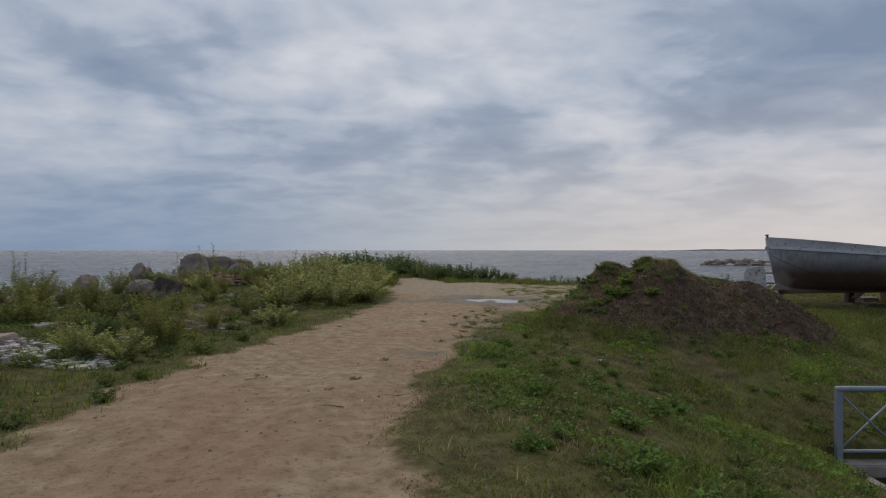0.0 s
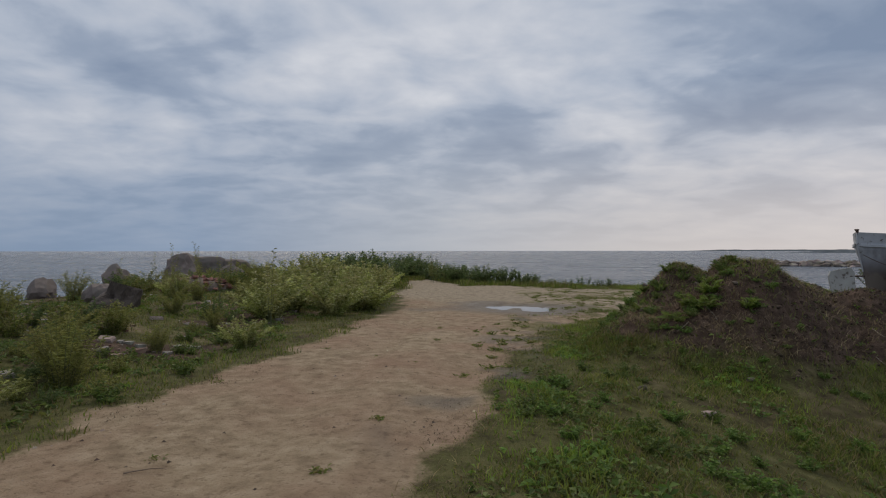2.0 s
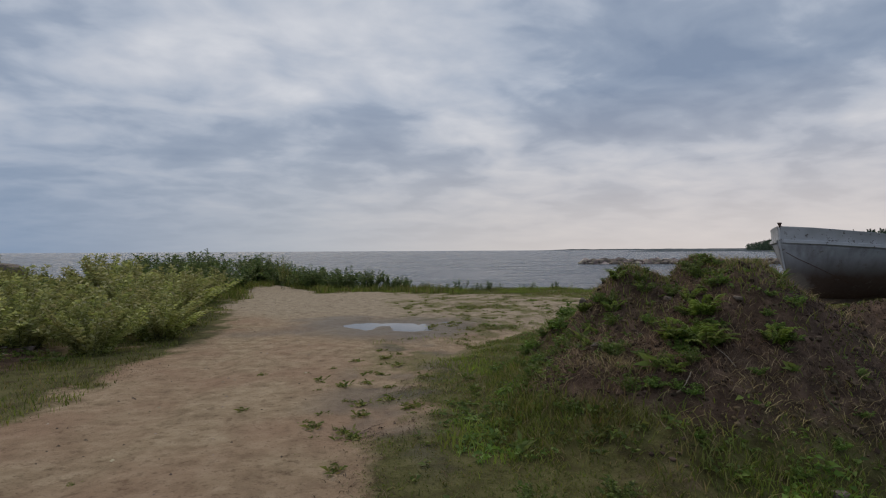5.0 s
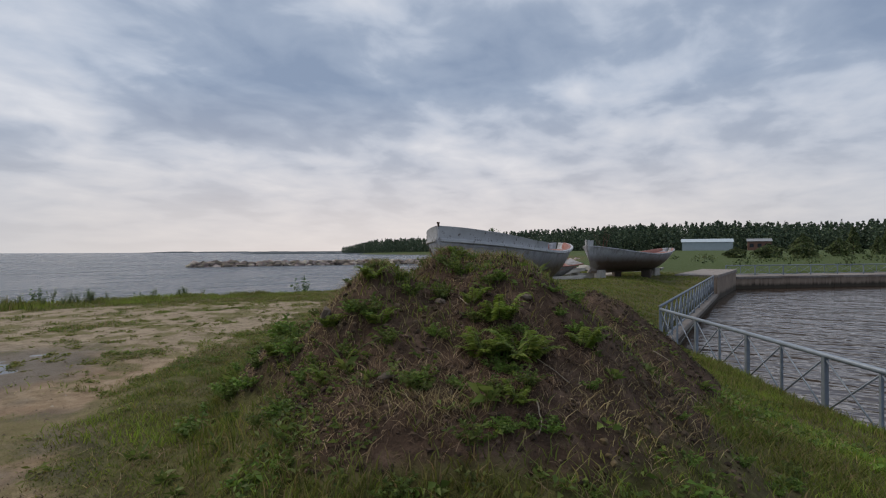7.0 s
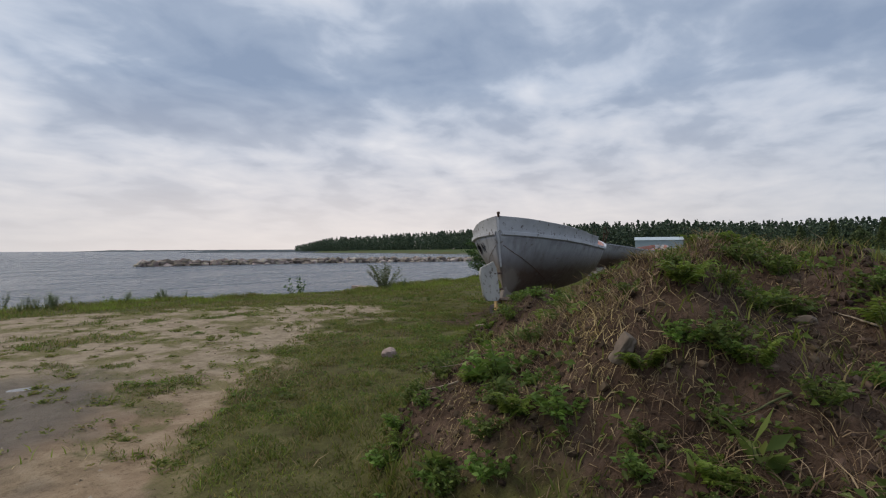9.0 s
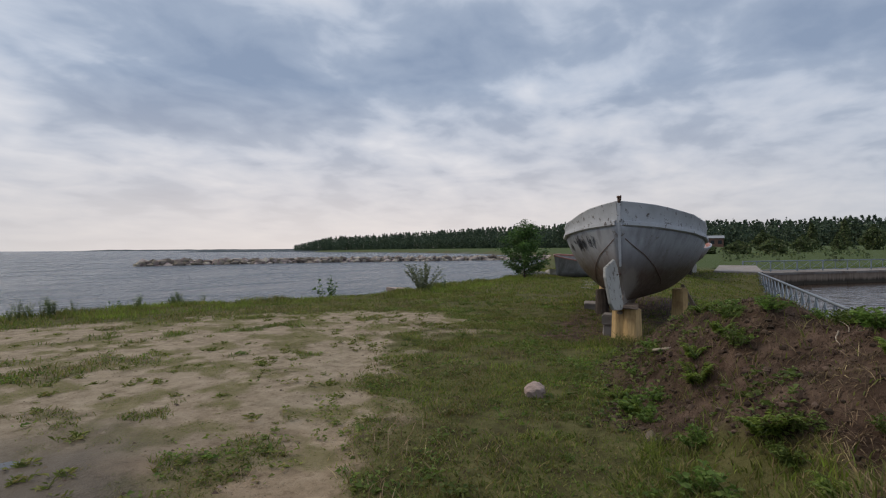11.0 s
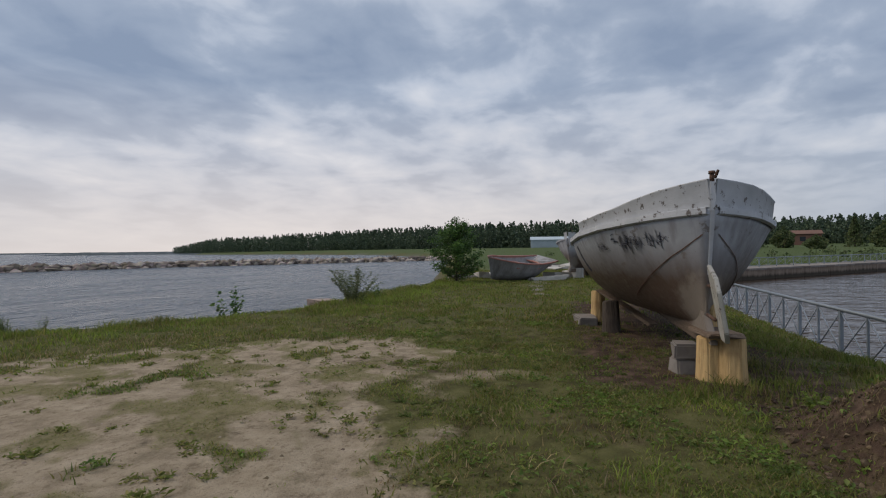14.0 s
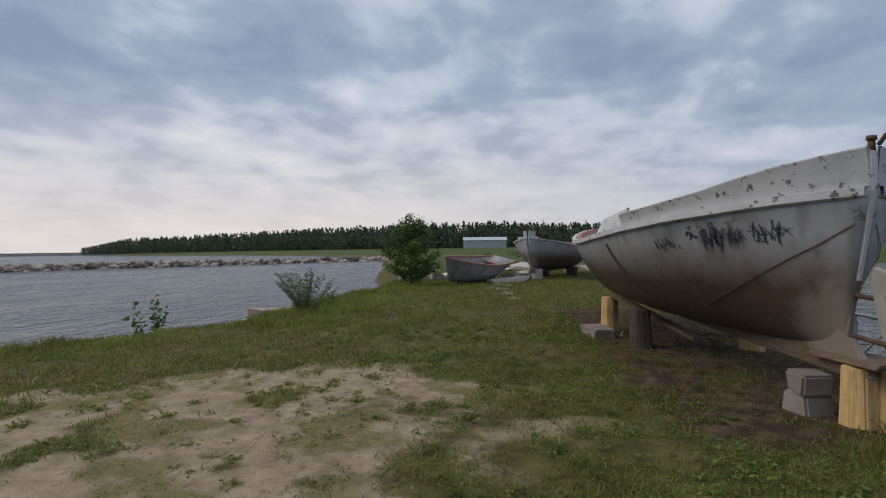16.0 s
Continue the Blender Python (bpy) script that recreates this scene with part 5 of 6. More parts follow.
grass("verge_grass", "green grass on the verge and the bank", (-0.6, 10.5, 0.6, 14.6), 1700, 0.025, 0.15, 0.008, GRASS, 101, keep_green, 0.9, verge_low)
grass("boat_grass", "taller grass left standing round the logs under the boat", (8.9, 11.5, 14.7, 16.5), 900, 0.07, 0.24, 0.008, GRASS, 120, lambda x, y: smooth(-0.2, 0.3, vnoise(x, y, 0.4, 121, 3)) * smooth(0.75, 0.45, np.hypot((x - 9.7) * 0.5, y - 15.6)), 0.6)
grass("bank_grass", "green grass on the harbour bank", (8, 15, 8, 15), 700, 0.06, 0.2, 0.011, GRASS, 102, keep_green)
grass("meadow_grass", "short turf between sand and boat", (2.5, 13.5, 14.2, 19.5), 2700, 0.015, 0.075, 0.008, LAWN, 103, keep_green, 1.0)
grass("shore_grass", "turf and taller grass along the shore edge", (-0.5, 16, 19.5, 28.6), 650, 0.035, 0.10, 0.011, LAWN, 104, keep_green, 0.7, shore_tall)
grass("far_meadow_grass", "short turf around the far boats", (13.5, 36, 13.2, 26.5), 330, 0.05, 0.11, 0.02, LAWN, 105, keep_green, 0.6, shore_tall)
grass("scrub_grass", "green grass among the scrub beside the track", (-10.5, -2.0, 0.5, 25), 520, 0.025, 0.13, 0.010, GRASS, 106, keep_green)
grass("headland_grass", "grass on the small headland", (-10, 5, 25, 39), 230, 0.14, 0.42, 0.018, GRASS, 107, keep_green)


def keep_sand(x, y):
    n = sand_patch(x, y)
    wide = smooth(0.5, 2.5, x - 0.12 * (y - 13)) * smooth(9, 13, y) + 0.5 * smooth(-0.5, 0.6, x - 0.16 * (y - 8)) * smooth(7, 9, y)
    return np.clip(n * wide, 0, 1) * smooth(0.1, 0.3, sand_mask(x, y)) * smooth(0.9, 1.6, np.hypot(x - PUDDLE[0], y - PUDDLE[1]))


grass("sand_grass", "thin tufts of short grass growing through the sand", (-0.5, 12, 8, 27), 2200, 0.008, 0.030, 0.006, LAWN, 111, keep_sand, 1.8)


def west_face(x, y):
    return (0.25 + 0.75 * smooth(-1.8, -0.5, (y - 11.8) - 0.75 * (x - 4.4))) * smooth(6.4, 4.6, x) * smooth(14.2, 12.6, y)


def keep_straw(x, y):
    h = mound_height(x, y)
    return west_face(x, y) * smooth(0.1, 0.35, h) * smooth(-0.3, 0.35, vnoise(x, y, 0.8, 81, 3))


grass("dry_grass", "dry straw-coloured grass hanging on the soil heap", (1.8, 8.6, 8.8, 15), 2600, 0.04, 0.15, 0.005, STRAW, 108, keep_straw, 1.6)
grass("dry_verge_grass", "scattered dry straw in the verge", (-0.6, 15, 1, 24), 330, 0.04, 0.12, 0.006, STRAW, 109, lambda x, y: keep_green(x, y) * smooth(-0.2, 0.5, vnoise(x, y, 1.3, 83)), 1.2)
grass("mound_top_grass", "long green grass on the crest of the soil heap", (3.2, 6.2, 10.2, 12.8), 700, 0.05, 0.17, 0.008, GRASS, 110, lambda x, y: smooth(0.95, 1.2, mound_height(x, y)) * 0.8, 0.7)
grass("straw_thatch", "matted dry straw and rootlets lying over the soil", (1.6, 9, 8.4, 15), 2000, 0.012, 0.03, 0.0045, STRAW, 112, lambda x, y: smooth(0.2, 0.4, mound_height(x, y)) * smooth(-0.1, 0.5, vnoise(x, y, 0.9, 85, 3)) * west_face(x, y), 4.0, None, True)
grass("root_thatch", "dark matted roots and dead stalks on the soil heap", (1.6, 9.2, 8.4, 15.6), 1500, 0.012, 0.035, 0.005, ROOTS, 113, lambda x, y: np.maximum(smooth(0.2, 0.4, mound_height(x, y)), (y > 13.8) * soil_mask(x, y)) * 0.8, 4.0, None, True)


def verge_edge(x, y):
    return smooth(0.7, 0.0, np.abs(inside_dist(SAND, x, y) + 0.05)) * smooth(-0.1, 0.4, vnoise(x, y, 0.7, 87, 3)) * smooth(28, 24, y)


def lime_patch(x, y):
    return smooth(0.12, 0.42, vnoise(x, y, 0.9, 89, 3)) * (1 - sand_mask(x, y)) * dry_land(x, y) * (mound_height(x, y) < 0.22)


grass("verge_litter", "dead dark stalks and litter along the edge of the track", (-4.5, 6, 1.5, 18), 500, 0.008, 0.02, 0.006, ROOTS, 114, verge_edge, 6.0, None, True)
grass("lime_grass", "clumps of bright light green grass on the verge", (0.0, 14.8, 1.2, 16.6), 800, 0.04, 0.14, 0.008, LIME, 115, lambda x, y: np.maximum(lime_patch(x, y) * (1 - 0.65 * smooth(13.5, 14.8, y)), 0.55 * dry_land(x, y) * smooth(3.0, 4.4, x) * smooth(3.4, 1.8, -inside_dist(BASIN, x, y)) * smooth(7.0, 8.5, y)) * (soil_mask(x, y) < 0.5), 0.6)
grass("mound_foot_grass", "long grass round the foot of the soil heap", (1.0, 9.0, 7.8, 15), 1000, 0.06, 0.22, 0.008, GRASS, 116, lambda x, y: smooth(0.0, 0.06, mound_height(x, y)) * smooth(0.34, 0.16, mound_height(x, y)) * smooth(-0.3, 0.2, vnoise(x, y, 0.6, 93, 3)) * (1 - 0.85 * smooth(3.2, 4.0, x) * smooth(9.2, 10.2, y)), 0.6)
grass("shore_lime_grass", "bright green grass at the water's edge", (0.5, 26, 19, 28.6), 620, 0.06, 0.2, 0.011, LIME, 117, lambda x, y: smooth(-0.15, 0.3, vnoise(x, y, 1.1, 99, 3)) * (1 - sand_mask(x, y)) * dry_land(x, y) * smooth(3.0, 0.5, inside_dist(LAND, x, y)), 0.6)
grass("clover_turf", "greener clover patches in the short turf", (3.5, 16, 14.4, 26), 900, 0.012, 0.05, 0.014, CLOVER, 118, lambda x, y: smooth(0.05, 0.35, vnoise(x, y, 1.1, 95, 4)) * keep_green(x, y), 1.2)
grass("dead_turf", "brown dead patches in the short turf", (3.5, 16, 14.4, 26), 380, 0.008, 0.03, 0.006, ROOTS, 119, lambda x, y: smooth(0.1, 0.4, vnoise(x, y, 0.8, 97, 4)) * keep_green(x, y), 3.0, None, True)


def leaf_carpet(name, label, box_, density, size, mat, seed, keep, rise=0.6):
    """Low broad leaves lying over the ground in small rosettes."""
    r = np.random.RandomState(seed)
    n = int((box_[1] - box_[0]) * (box_[3] - box_[2]) * density)
    x, y = r.uniform(box_[0], box_[1], n), r.uniform(box_[2], box_[3], n)
    sel = r.uniform(0, 1, n) < keep(x, y)
    x, y = np.repeat(x[sel], 7), np.repeat(y[sel], 7)
    n = len(x)
    x, y = x + r.normal(0, 0.022, n), y + r.normal(0, 0.022, n)
    a = r.uniform(0, math.tau, n)
    d = np.stack([np.cos(a), np.sin(a), r.uniform(0.1, rise * 1.6, n)], 1)
    length = size * r.uniform(0.45, 1.25, n)
    v, f = leaves_arrays(np.stack([x, y, ground_height(x, y) + r.uniform(0.0, 0.035, n)], 1), d, length, length * r.uniform(0.35, 0.6, n), 0.3, 0.5)
    return tagged(new(name, mesh_np(name, v, f, mat)), label, "weeds", kind="stuff")


leaf_carpet("verge_leaves", "broad low weeds covering the bank beside the track", (-0.3, 8.5, 1.4, 11.5), 90, 0.06, WEED, 131, lambda x, y: keep_green(x, y) * smooth(-0.15, 0.25, vnoise(x, y, 0.8, 133, 3)) * smooth(0.0, 0.5, -inside_dist(SAND, x, y)))
leaf_carpet("verge_bright_leaves", "bright green dandelion leaves in clumps on the bank", (0.0, 8.5, 1.4, 11.5), 90, 0.065, FRESH, 132, lambda x, y: lime_patch(x, y) * (1 - soil_mask(x, y)) * smooth(0.1, 0.7, -inside_dist(SAND, x, y)), 0.9)
leaf_carpet("meadow_leaves", "flat plantain and clover leaves in the short turf", (3.0, 13.5, 14.0, 21.5), 110, 0.045, CLOVER, 134, lambda x, y: keep_green(x, y) * smooth(-0.1, 0.3, vnoise(x, y, 0.7, 135, 3)), 0.5)
leaf_carpet("sand_edge_leaves", "scattered low leaves where the turf thins out into sand", (1.5, 11.5, 13.5, 24), 60, 0.045, SANDWEED, 136, lambda x, y: smooth(1.6, 0.0, np.abs(inside_dist(SAND, x, y) - 0.4)) * smooth(0.0, 0.3, vnoise(x, y, 0.5, 137, 3)) * 0.8, 0.5)
leaf_carpet("scrub_leaves", "low dull green weeds among the rubble of the scrub", (-9.5, -3.0, 2.5, 20), 60, 0.07, WEED, 138, lambda x, y: smooth(-0.1, 0.3, vnoise(x, y, 0.9, 139, 3)) * smooth(0.2, 0.8, -inside_dist(SAND, x, y)), 0.8)
leaf_carpet("mound_leaves", "small weed leaves sprouting over the soil heap", (2.0, 9.2, 8.8, 15.7), 80, 0.055, WEED, 140, lambda x, y: np.maximum(smooth(0.1, 0.25, mound_height(x, y)), (y > 13.6) * soil_mask(x, y)) * smooth(0.0, 0.3, vnoise(x, y, 0.6, 141, 3)) * (0.2 + 0.8 * smooth(-1.2, -0.2, (y - 11.8) - 0.75 * (x - 4.4))), 0.8)


# ---- stones and litter ----
CLAY = plain("clay_smeared_stone", (0.15, 0.12, 0.095), 0.9, 0, 0.35, 12, 0.6)
def boulder(name, m, r, mat, label, category, seed, group="", detail=3, angular=0.35):
    bm = bmesh.new()
    bmesh.ops.create_icosphere(bm, subdivisions=detail, radius=1.0)
    off = Vector((seed * 3.7, seed * 1.3, seed * 2.1))
    for v in bm.verts:
        n = v.co.normalized()
        k = 1 + angular * noise.noise(n * 1.1 + off) + 0.18 * noise.noise(n * 3 + off)
        c = n * k
        for ax in range(3):
            c[ax] = max(-0.9, min(0.86, c[ax]))
        v.co = Vector((c.x * r[0], c.y * r[1], c.z * r[2]))
    ob = part(name, bm, mat)
    ob.matrix_basis = m
    return tagged(ob, label, category, group)


boulder("stone", pose(6.15, 15.72, gh(6.15, 15.72) + 0.03, 0, 0, 30), (0.125, 0.10, 0.09), PINKSTONE, "pinkish granite stone lying in the grass", "stone", 1, detail=3)
boulder("stone", pose(3.12, 12.0, gh(3.12, 12.0) + 0.05, 25, -25, 40), (0.05, 0.038, 0.085), CLAY, "brownish wedge-shaped stone stuck in the soil heap", "stone", 2, "mound stones", 3, 0.6)
boulder("stone", pose(2.35, 8.0, gh(2.35, 8.0) + 0.02), (0.08, 0.05, 0.035), PINKSTONE, "pinkish flat stone in the verge grass", "stone", 3, "mound stones")
for k, (x, y, s) in enumerate(((3.4, 9.2, 0.05), (4.0, 10.7, 0.05), (3.7, 11.3, 0.05), (2.75, 11.0, 0.045), (1.9, 8.6, 0.05), (5.5, 14.6, 0.05))):
    boulder("stone", pose(x, y, gh(x, y) + s * 0.1, 10 * k, 7 * k, 40 * k), (s * 1.3, s * 0.9, s * 0.55), CLAY, "small stone in the soil heap", "stone", 10 + k, "mound stones")
for k, (x, y, a, b, c) in enumerate(((-12.3, 28.6, 1.25, 0.9, 0.8), (-11.0, 29.0, 0.8, 0.7, 0.7), (-7.15, 13.8, 0.55, 0.42, 0.42), (-8.7, 15.5, 0.45, 0.35, 0.35), (-9.9, 21.4, 0.5, 0.4, 0.4), (-7.7, 14.3, 0.3, 0.25, 0.25),
                                     (-11.0, 16.6, 0.5, 0.4, 0.35), (-10.9, 12.6, 0.5, 0.5, 0.35), (-9.4, 25.0, 0.6, 0.5, 0.4), (-11.4, 20.5, 0.6, 0.5, 0.4), (-11.2, 9.5, 0.7, 0.6, 0.5), (-10.9, 6.0, 0.7, 0.6, 0.5), (1.2, 33.6, 0.7, 0.5, 0.55), (2.2, 34.6, 0.6, 0.5, 0.4), (-11.5, 25, 0.9, 0.7, 0.7))):
    boulder("boulder", pose(x, y, gh(x, y) + c * 0.35, 8 * k, 5 * k, 50 * k), (a, b, c), BARK if k == 2 else STONE, "large weathered grey boulder at the shore" if k != 2 else "dark rotten timber lump among the scrub", "boulder" if k != 2 else "timber", 30 + k, "shore boulders" if k != 2 else "", 3, 0.4 if k != 2 else 1.1)
for k, (x, y, a, b) in enumerate(((-5.9, 7.0, 0.7, 0.4), (-6.6, 7.6, 0.5, 0.45), (-6.1, 8.2, 0.45, 0.3), (-5.2, 10.4, 0.35, 0.25), (-4.9, 8.3, 0.3, 0.2), (-6.9, 11.3, 0.4, 0.3), (-5.7, 12.6, 0.35, 0.3), (-7.6, 8.2, 0.5, 0.4))):
    rough_block("rubble_slab", pose(x, y, gh(x, y) - 0.06, 5, -4, 37 * k), (a * 0.7, b * 0.8, 0.1), CONC if k % 3 else PINKSTONE, "broken grey concrete slab lying in the scrub", "rubble", 60 + k, 0.015, "rubble")
for k, (x, y, a, b, z) in enumerate(((15.75, 24.35, 0.85, 0.45, 0.22), (15.1, 24.3, 0.6, 0.5, 0.14), (16.3, 24.4, 0.7, 0.5, 0.15), (14.4, 24.5, 0.5, 0.4, 0.12))):
    rough_block("shore_slab", pose(x, y, max(gh(x, y) - 0.04, -0.5), 3, 4, 25 * k - 10), (a, b, z), PINKSTONE if k == 0 else PALE, "flat broken slab at the water's edge", "slab", 70 + k, 0.02, "shore slabs")
for k in range(26):
    rng = random.Random(900 + k)
    x, y = rng.uniform(27, 44), rng.uniform(20.6, 24.6)
    if k < 4:
        x, y = 26.5 + 1.6 * k, 20.4 - 0.1 * k
    rough_block("rubble_slab", pose(x, y, gh(x, y) - 0.03, rng.uniform(-10, 10), rng.uniform(-10, 10), rng.uniform(0, 180)), (rng.uniform(0.6, 1.9), rng.uniform(0.5, 1.1), rng.uniform(0.12, 0.35)), PALE, "pale broken concrete slab on the shore", "rubble", 80 + k, 0.02, "rubble")


for k, (x, y, a, b) in enumerate(((21.0, 19.75, 0.9, 0.4), (22.6, 20.2, 0.8, 0.5), (24.4, 20.3, 1.1, 0.5), (19.4, 19.4, 0.5, 0.3))):
    rough_block("path_slab", pose(x, y, gh(x, y) - 0.05, 0, 0, 12 * k + 5), (a, b, 0.07), CONC, "flat pale concrete slab sunk in the grass", "slab", 130 + k, 0.015, "rubble")


def brick_heap(m):
    """A low heap of broken red bricks and grey earth."""
    rng = random.Random(41)
    ob = thing("brick_heap", m, "heap of broken red bricks among the scrub", "rubble", "rubble")
    bm = bmesh.new()
    bmesh.ops.create_icosphere(bm, subdivisions=3, radius=1.0)
    for v in bm.verts:
        v.co = Vector((v.co.x * 0.95, v.co.y * 0.7, v.co.z * 0.42)) * (1 + 0.25 * noise.noise(v.co * 2.3))
    part("earth", bm, CLAY, ob, "grey-brown earth", True)
    shapes = []
    for i in range(3):
        bm = bmesh.new()
        for v in box(bm, -0.1, 0.1, -0.055, 0.055, -0.035, 0.035):
            v.co += Vector([rng.uniform(-0.02, 0.02) for _ in range(3)])
        first = part("brick", bm, REDBRICK, ob, bevel=0.006)
        shapes.append(first)
    for i in range(70):
        a, r = rng.uniform(0, math.tau), math.sqrt(rng.random())
        q = pose(0.98 * r * math.cos(a), 0.72 * r * math.sin(a), 0.40 * math.sqrt(max(0.0, 1 - r * r)) + 0.03, rng.uniform(-40, 40), rng.uniform(-40, 40), rng.uniform(0, 360))
        if i < 3:
            shapes[i].matrix_basis = q
            continue
        o = new("brick", shapes[i % 3].data)
        o.parent = ob
        o.matrix_basis = q @ Matrix.Scale(rng.uniform(0.6, 1.2), 4)
    return ob


REDBRICK = plain("broken_red_brick", (0.24, 0.11, 0.085), 0.9, 0, 0.3, 9, 0.5, second=(0.22, 0.17, 0.145))
brick_heap(pose(-8.0, 19.0, gh(-8.0, 19.0) - 0.02, 0, 0, 20))


def stone_patch():
    """Pale crushed stone lying in one patch beside the track."""
    r = np.random.RandomState(58)
    n = 900
    a, q = r.uniform(0, math.tau, n), np.sqrt(r.uniform(0, 1, n))
    x, y = -5.2 + 1.1 * q * np.cos(a), 6.75 + 0.5 * q * np.sin(a)
    s_ = 0.012 + 0.045 * r.uniform(0, 1, n) ** 2.5
    bv = np.array([[i, j, k] for i in (-1, 1) for j in (-1, 1) for k in (-1, 1)], float)
    bf = np.array([[0, 1, 3, 2], [4, 6, 7, 5], [0, 4, 5, 1], [2, 3, 7, 6], [0, 2, 6, 4], [1, 5, 7, 3]])
    v = bv[None] * (1 + r.uniform(-0.45, 0.45, (n, 8, 3))) * s_[:, None, None] * np.array([1, 0.8, 0.5])
    v = v + np.stack([x, y, ground_height(x, y) + s_ * 0.2], 1)[:, None, :]
    f = (bf[None] + np.arange(n)[:, None, None] * 8).reshape(-1, 4)
    return mesh_np("crushed_stone", v.reshape(-1, 3), f, leaf_material("pale_crushed_stone", [(0.0, (0.2, 0.185, 0.165)), (0.6, (0.36, 0.34, 0.31)), (1.0, (0.5, 0.48, 0.45))], 0.9, 0.0), False)


tagged(new("crushed_stone", stone_patch()), "patch of pale crushed stone beside the track", "gravel", kind="stuff")


def stick(m, length, r, label, mat, seed, group="sticks"):
    rng = random.Random(seed)
    bm = bmesh.new()
    q = Vector((0, 0, 0))
    d = Vector((1, 0, 0.05))
    for i in range(5):
        e = q + d * (length / 5)
        tube(bm, q, e, r * (1 - 0.13 * i), r * (0.87 - 0.13 * i), 5)
        q = e
        d = (d + Vector((0, rng.uniform(-0.35, 0.35), rng.uniform(-0.12, 0.12)))).normalized()
    ob = part("stick", bm, mat, shade=True)
    ob.matrix_basis = m
    return tagged(ob, label, "stick", group)


PALEWOOD = plain("bleached_twig", (0.30, 0.25, 0.19), 0.8, 0, 0.25, 12)
for k in range(34):
    rng = random.Random(500 + k)
    x, y = rng.uniform(3.0, 7.0), rng.uniform(9.6, 13.6)
    e = 0.15
    gxs, gys = (gh(x + e, y) - gh(x - e, y)) / (2 * e), (gh(x, y + e) - gh(x, y - e)) / (2 * e)
    turn = rng.uniform(0, 360)
    slope = math.degrees(math.atan(gxs * math.cos(radians(turn)) + gys * math.sin(radians(turn))))
    stick(pose(x, y, gh(x, y) + 0.01, 0, -slope, turn), rng.uniform(0.14, 0.34), rng.uniform(0.003, 0.007), "dry bleached twig on the soil heap", PALEWOOD if k % 2 else STEM, k)
stick(pose(6.93, 14.86, gh(6.93, 14.86) + 0.06, 0, -10, 265), 0.45, 0.016, "bleached bent branch sticking out of the soil", PALEWOOD, 77)
for k, (x, y, L, t) in enumerate(((-0.2, 4.2, 0.35, 80), (-0.9, 4.9, 0.3, 170), (0.0, 3.6, 0.3, 120), (-2.2, 6.0, 0.25, 30), (-0.5, 5.4, 0.2, 10), (0.6, 10.9, 0.3, 60))):
    stick(pose(x, y, gh(x, y) + 0.008, 0, 0, t), L, 0.005, "thin dry twig lying on the sandy track", BROWN, 600 + k)


def pebble_field():
    r = np.random.RandomState(55)
    n = 9000
    x, y = r.uniform(-3.6, 9.5, n), r.uniform(1.5, 24, n)
    keep = (sand_mask(x, y) > 0.35) & (r.uniform(0, 1, n) < 0.35 + 0.65 * (vnoise(x, y, 1.2, 91) > 0))
    x, y = x[keep], y[keep]
    n = len(x)
    s = 0.006 + 0.022 * r.uniform(0, 1, n) ** 4
    z = ground_height(x, y)
    base = np.array([[1, 0, 0], [-0.4, 0.9, 0], [-0.6, -0.8, 0], [0.1, 0.1, 0.7]])
    a = r.uniform(0, math.tau, n)
    c, sn = np.cos(a), np.sin(a)
    v = np.empty((n, 4, 3))
    v[:, :, 0] = x[:, None] + s[:, None] * (base[None, :, 0] * c[:, None] - base[None, :, 1] * sn[:, None])
    v[:, :, 1] = y[:, None] + s[:, None] * (base[None, :, 0] * sn[:, None] + base[None, :, 1] * c[:, None])
    v[:, :, 2] = z[:, None] - 0.003 + s[:, None] * base[None, :, 2]
    f = (np.array([[0, 1, 3], [1, 2, 3], [2, 0, 3]])[None] + np.arange(n)[:, None, None] * 4).reshape(-1, 3)
    return mesh_np("pebbles", v.reshape(-1, 3), f, leaf_material("pebble", [(0.0, (0.05, 0.036, 0.028)), (0.6, (0.12, 0.09, 0.068)), (1.0, (0.34, 0.29, 0.24))], 0.9, 0.0))


tagged(new("pebbles", pebble_field()), "small pebbles, clods and chips on the sand", "pebbles", kind="stuff")



def clod_field():
    """Lumps of earth over the heap."""
    r = np.random.RandomState(56)
    n = 15000
    x, y = r.uniform(1.8, 9.2, n), r.uniform(8.6, 15.8, n)
    keep = (soil_mask(x, y) > 0.35) & ((mound_height(x, y) > 0.08) | (y > 13.6))
    x, y = x[keep], y[keep]
    n = len(x)
    s = 0.007 + 0.022 * r.uniform(0, 1, n) ** 3
    bm = bmesh.new()
    bmesh.ops.create_icosphere(bm, subdivisions=1, radius=1)
    bv = np.array([v.co[:] for v in bm.verts])
    bf = np.array([[v.index for v in f.verts] for f in bm.faces])
    bm.free()
    v = bv[None] * (1 + r.uniform(-0.4, 0.4, (n, len(bv), 1))) * s[:, None, None] * np.array([1, 1, 0.75])
    v += np.stack([x, y, ground_height(x, y) + s * 0.15], 1)[:, None, :]
    f = (bf[None] + np.arange(n)[:, None, None] * len(bv)).reshape(-1, 3)
    return mesh_np("soil_clods", v.reshape(-1, 3), f, leaf_material("dark_earth", [(0.0, (0.03, 0.02, 0.014)), (0.6, (0.065, 0.045, 0.032)), (1.0, (0.13, 0.092, 0.068))], 0.95, 0.0), False)


tagged(new("soil_clods", clod_field()), "dark lumps of earth on the soil heap", "soil", kind="stuff")


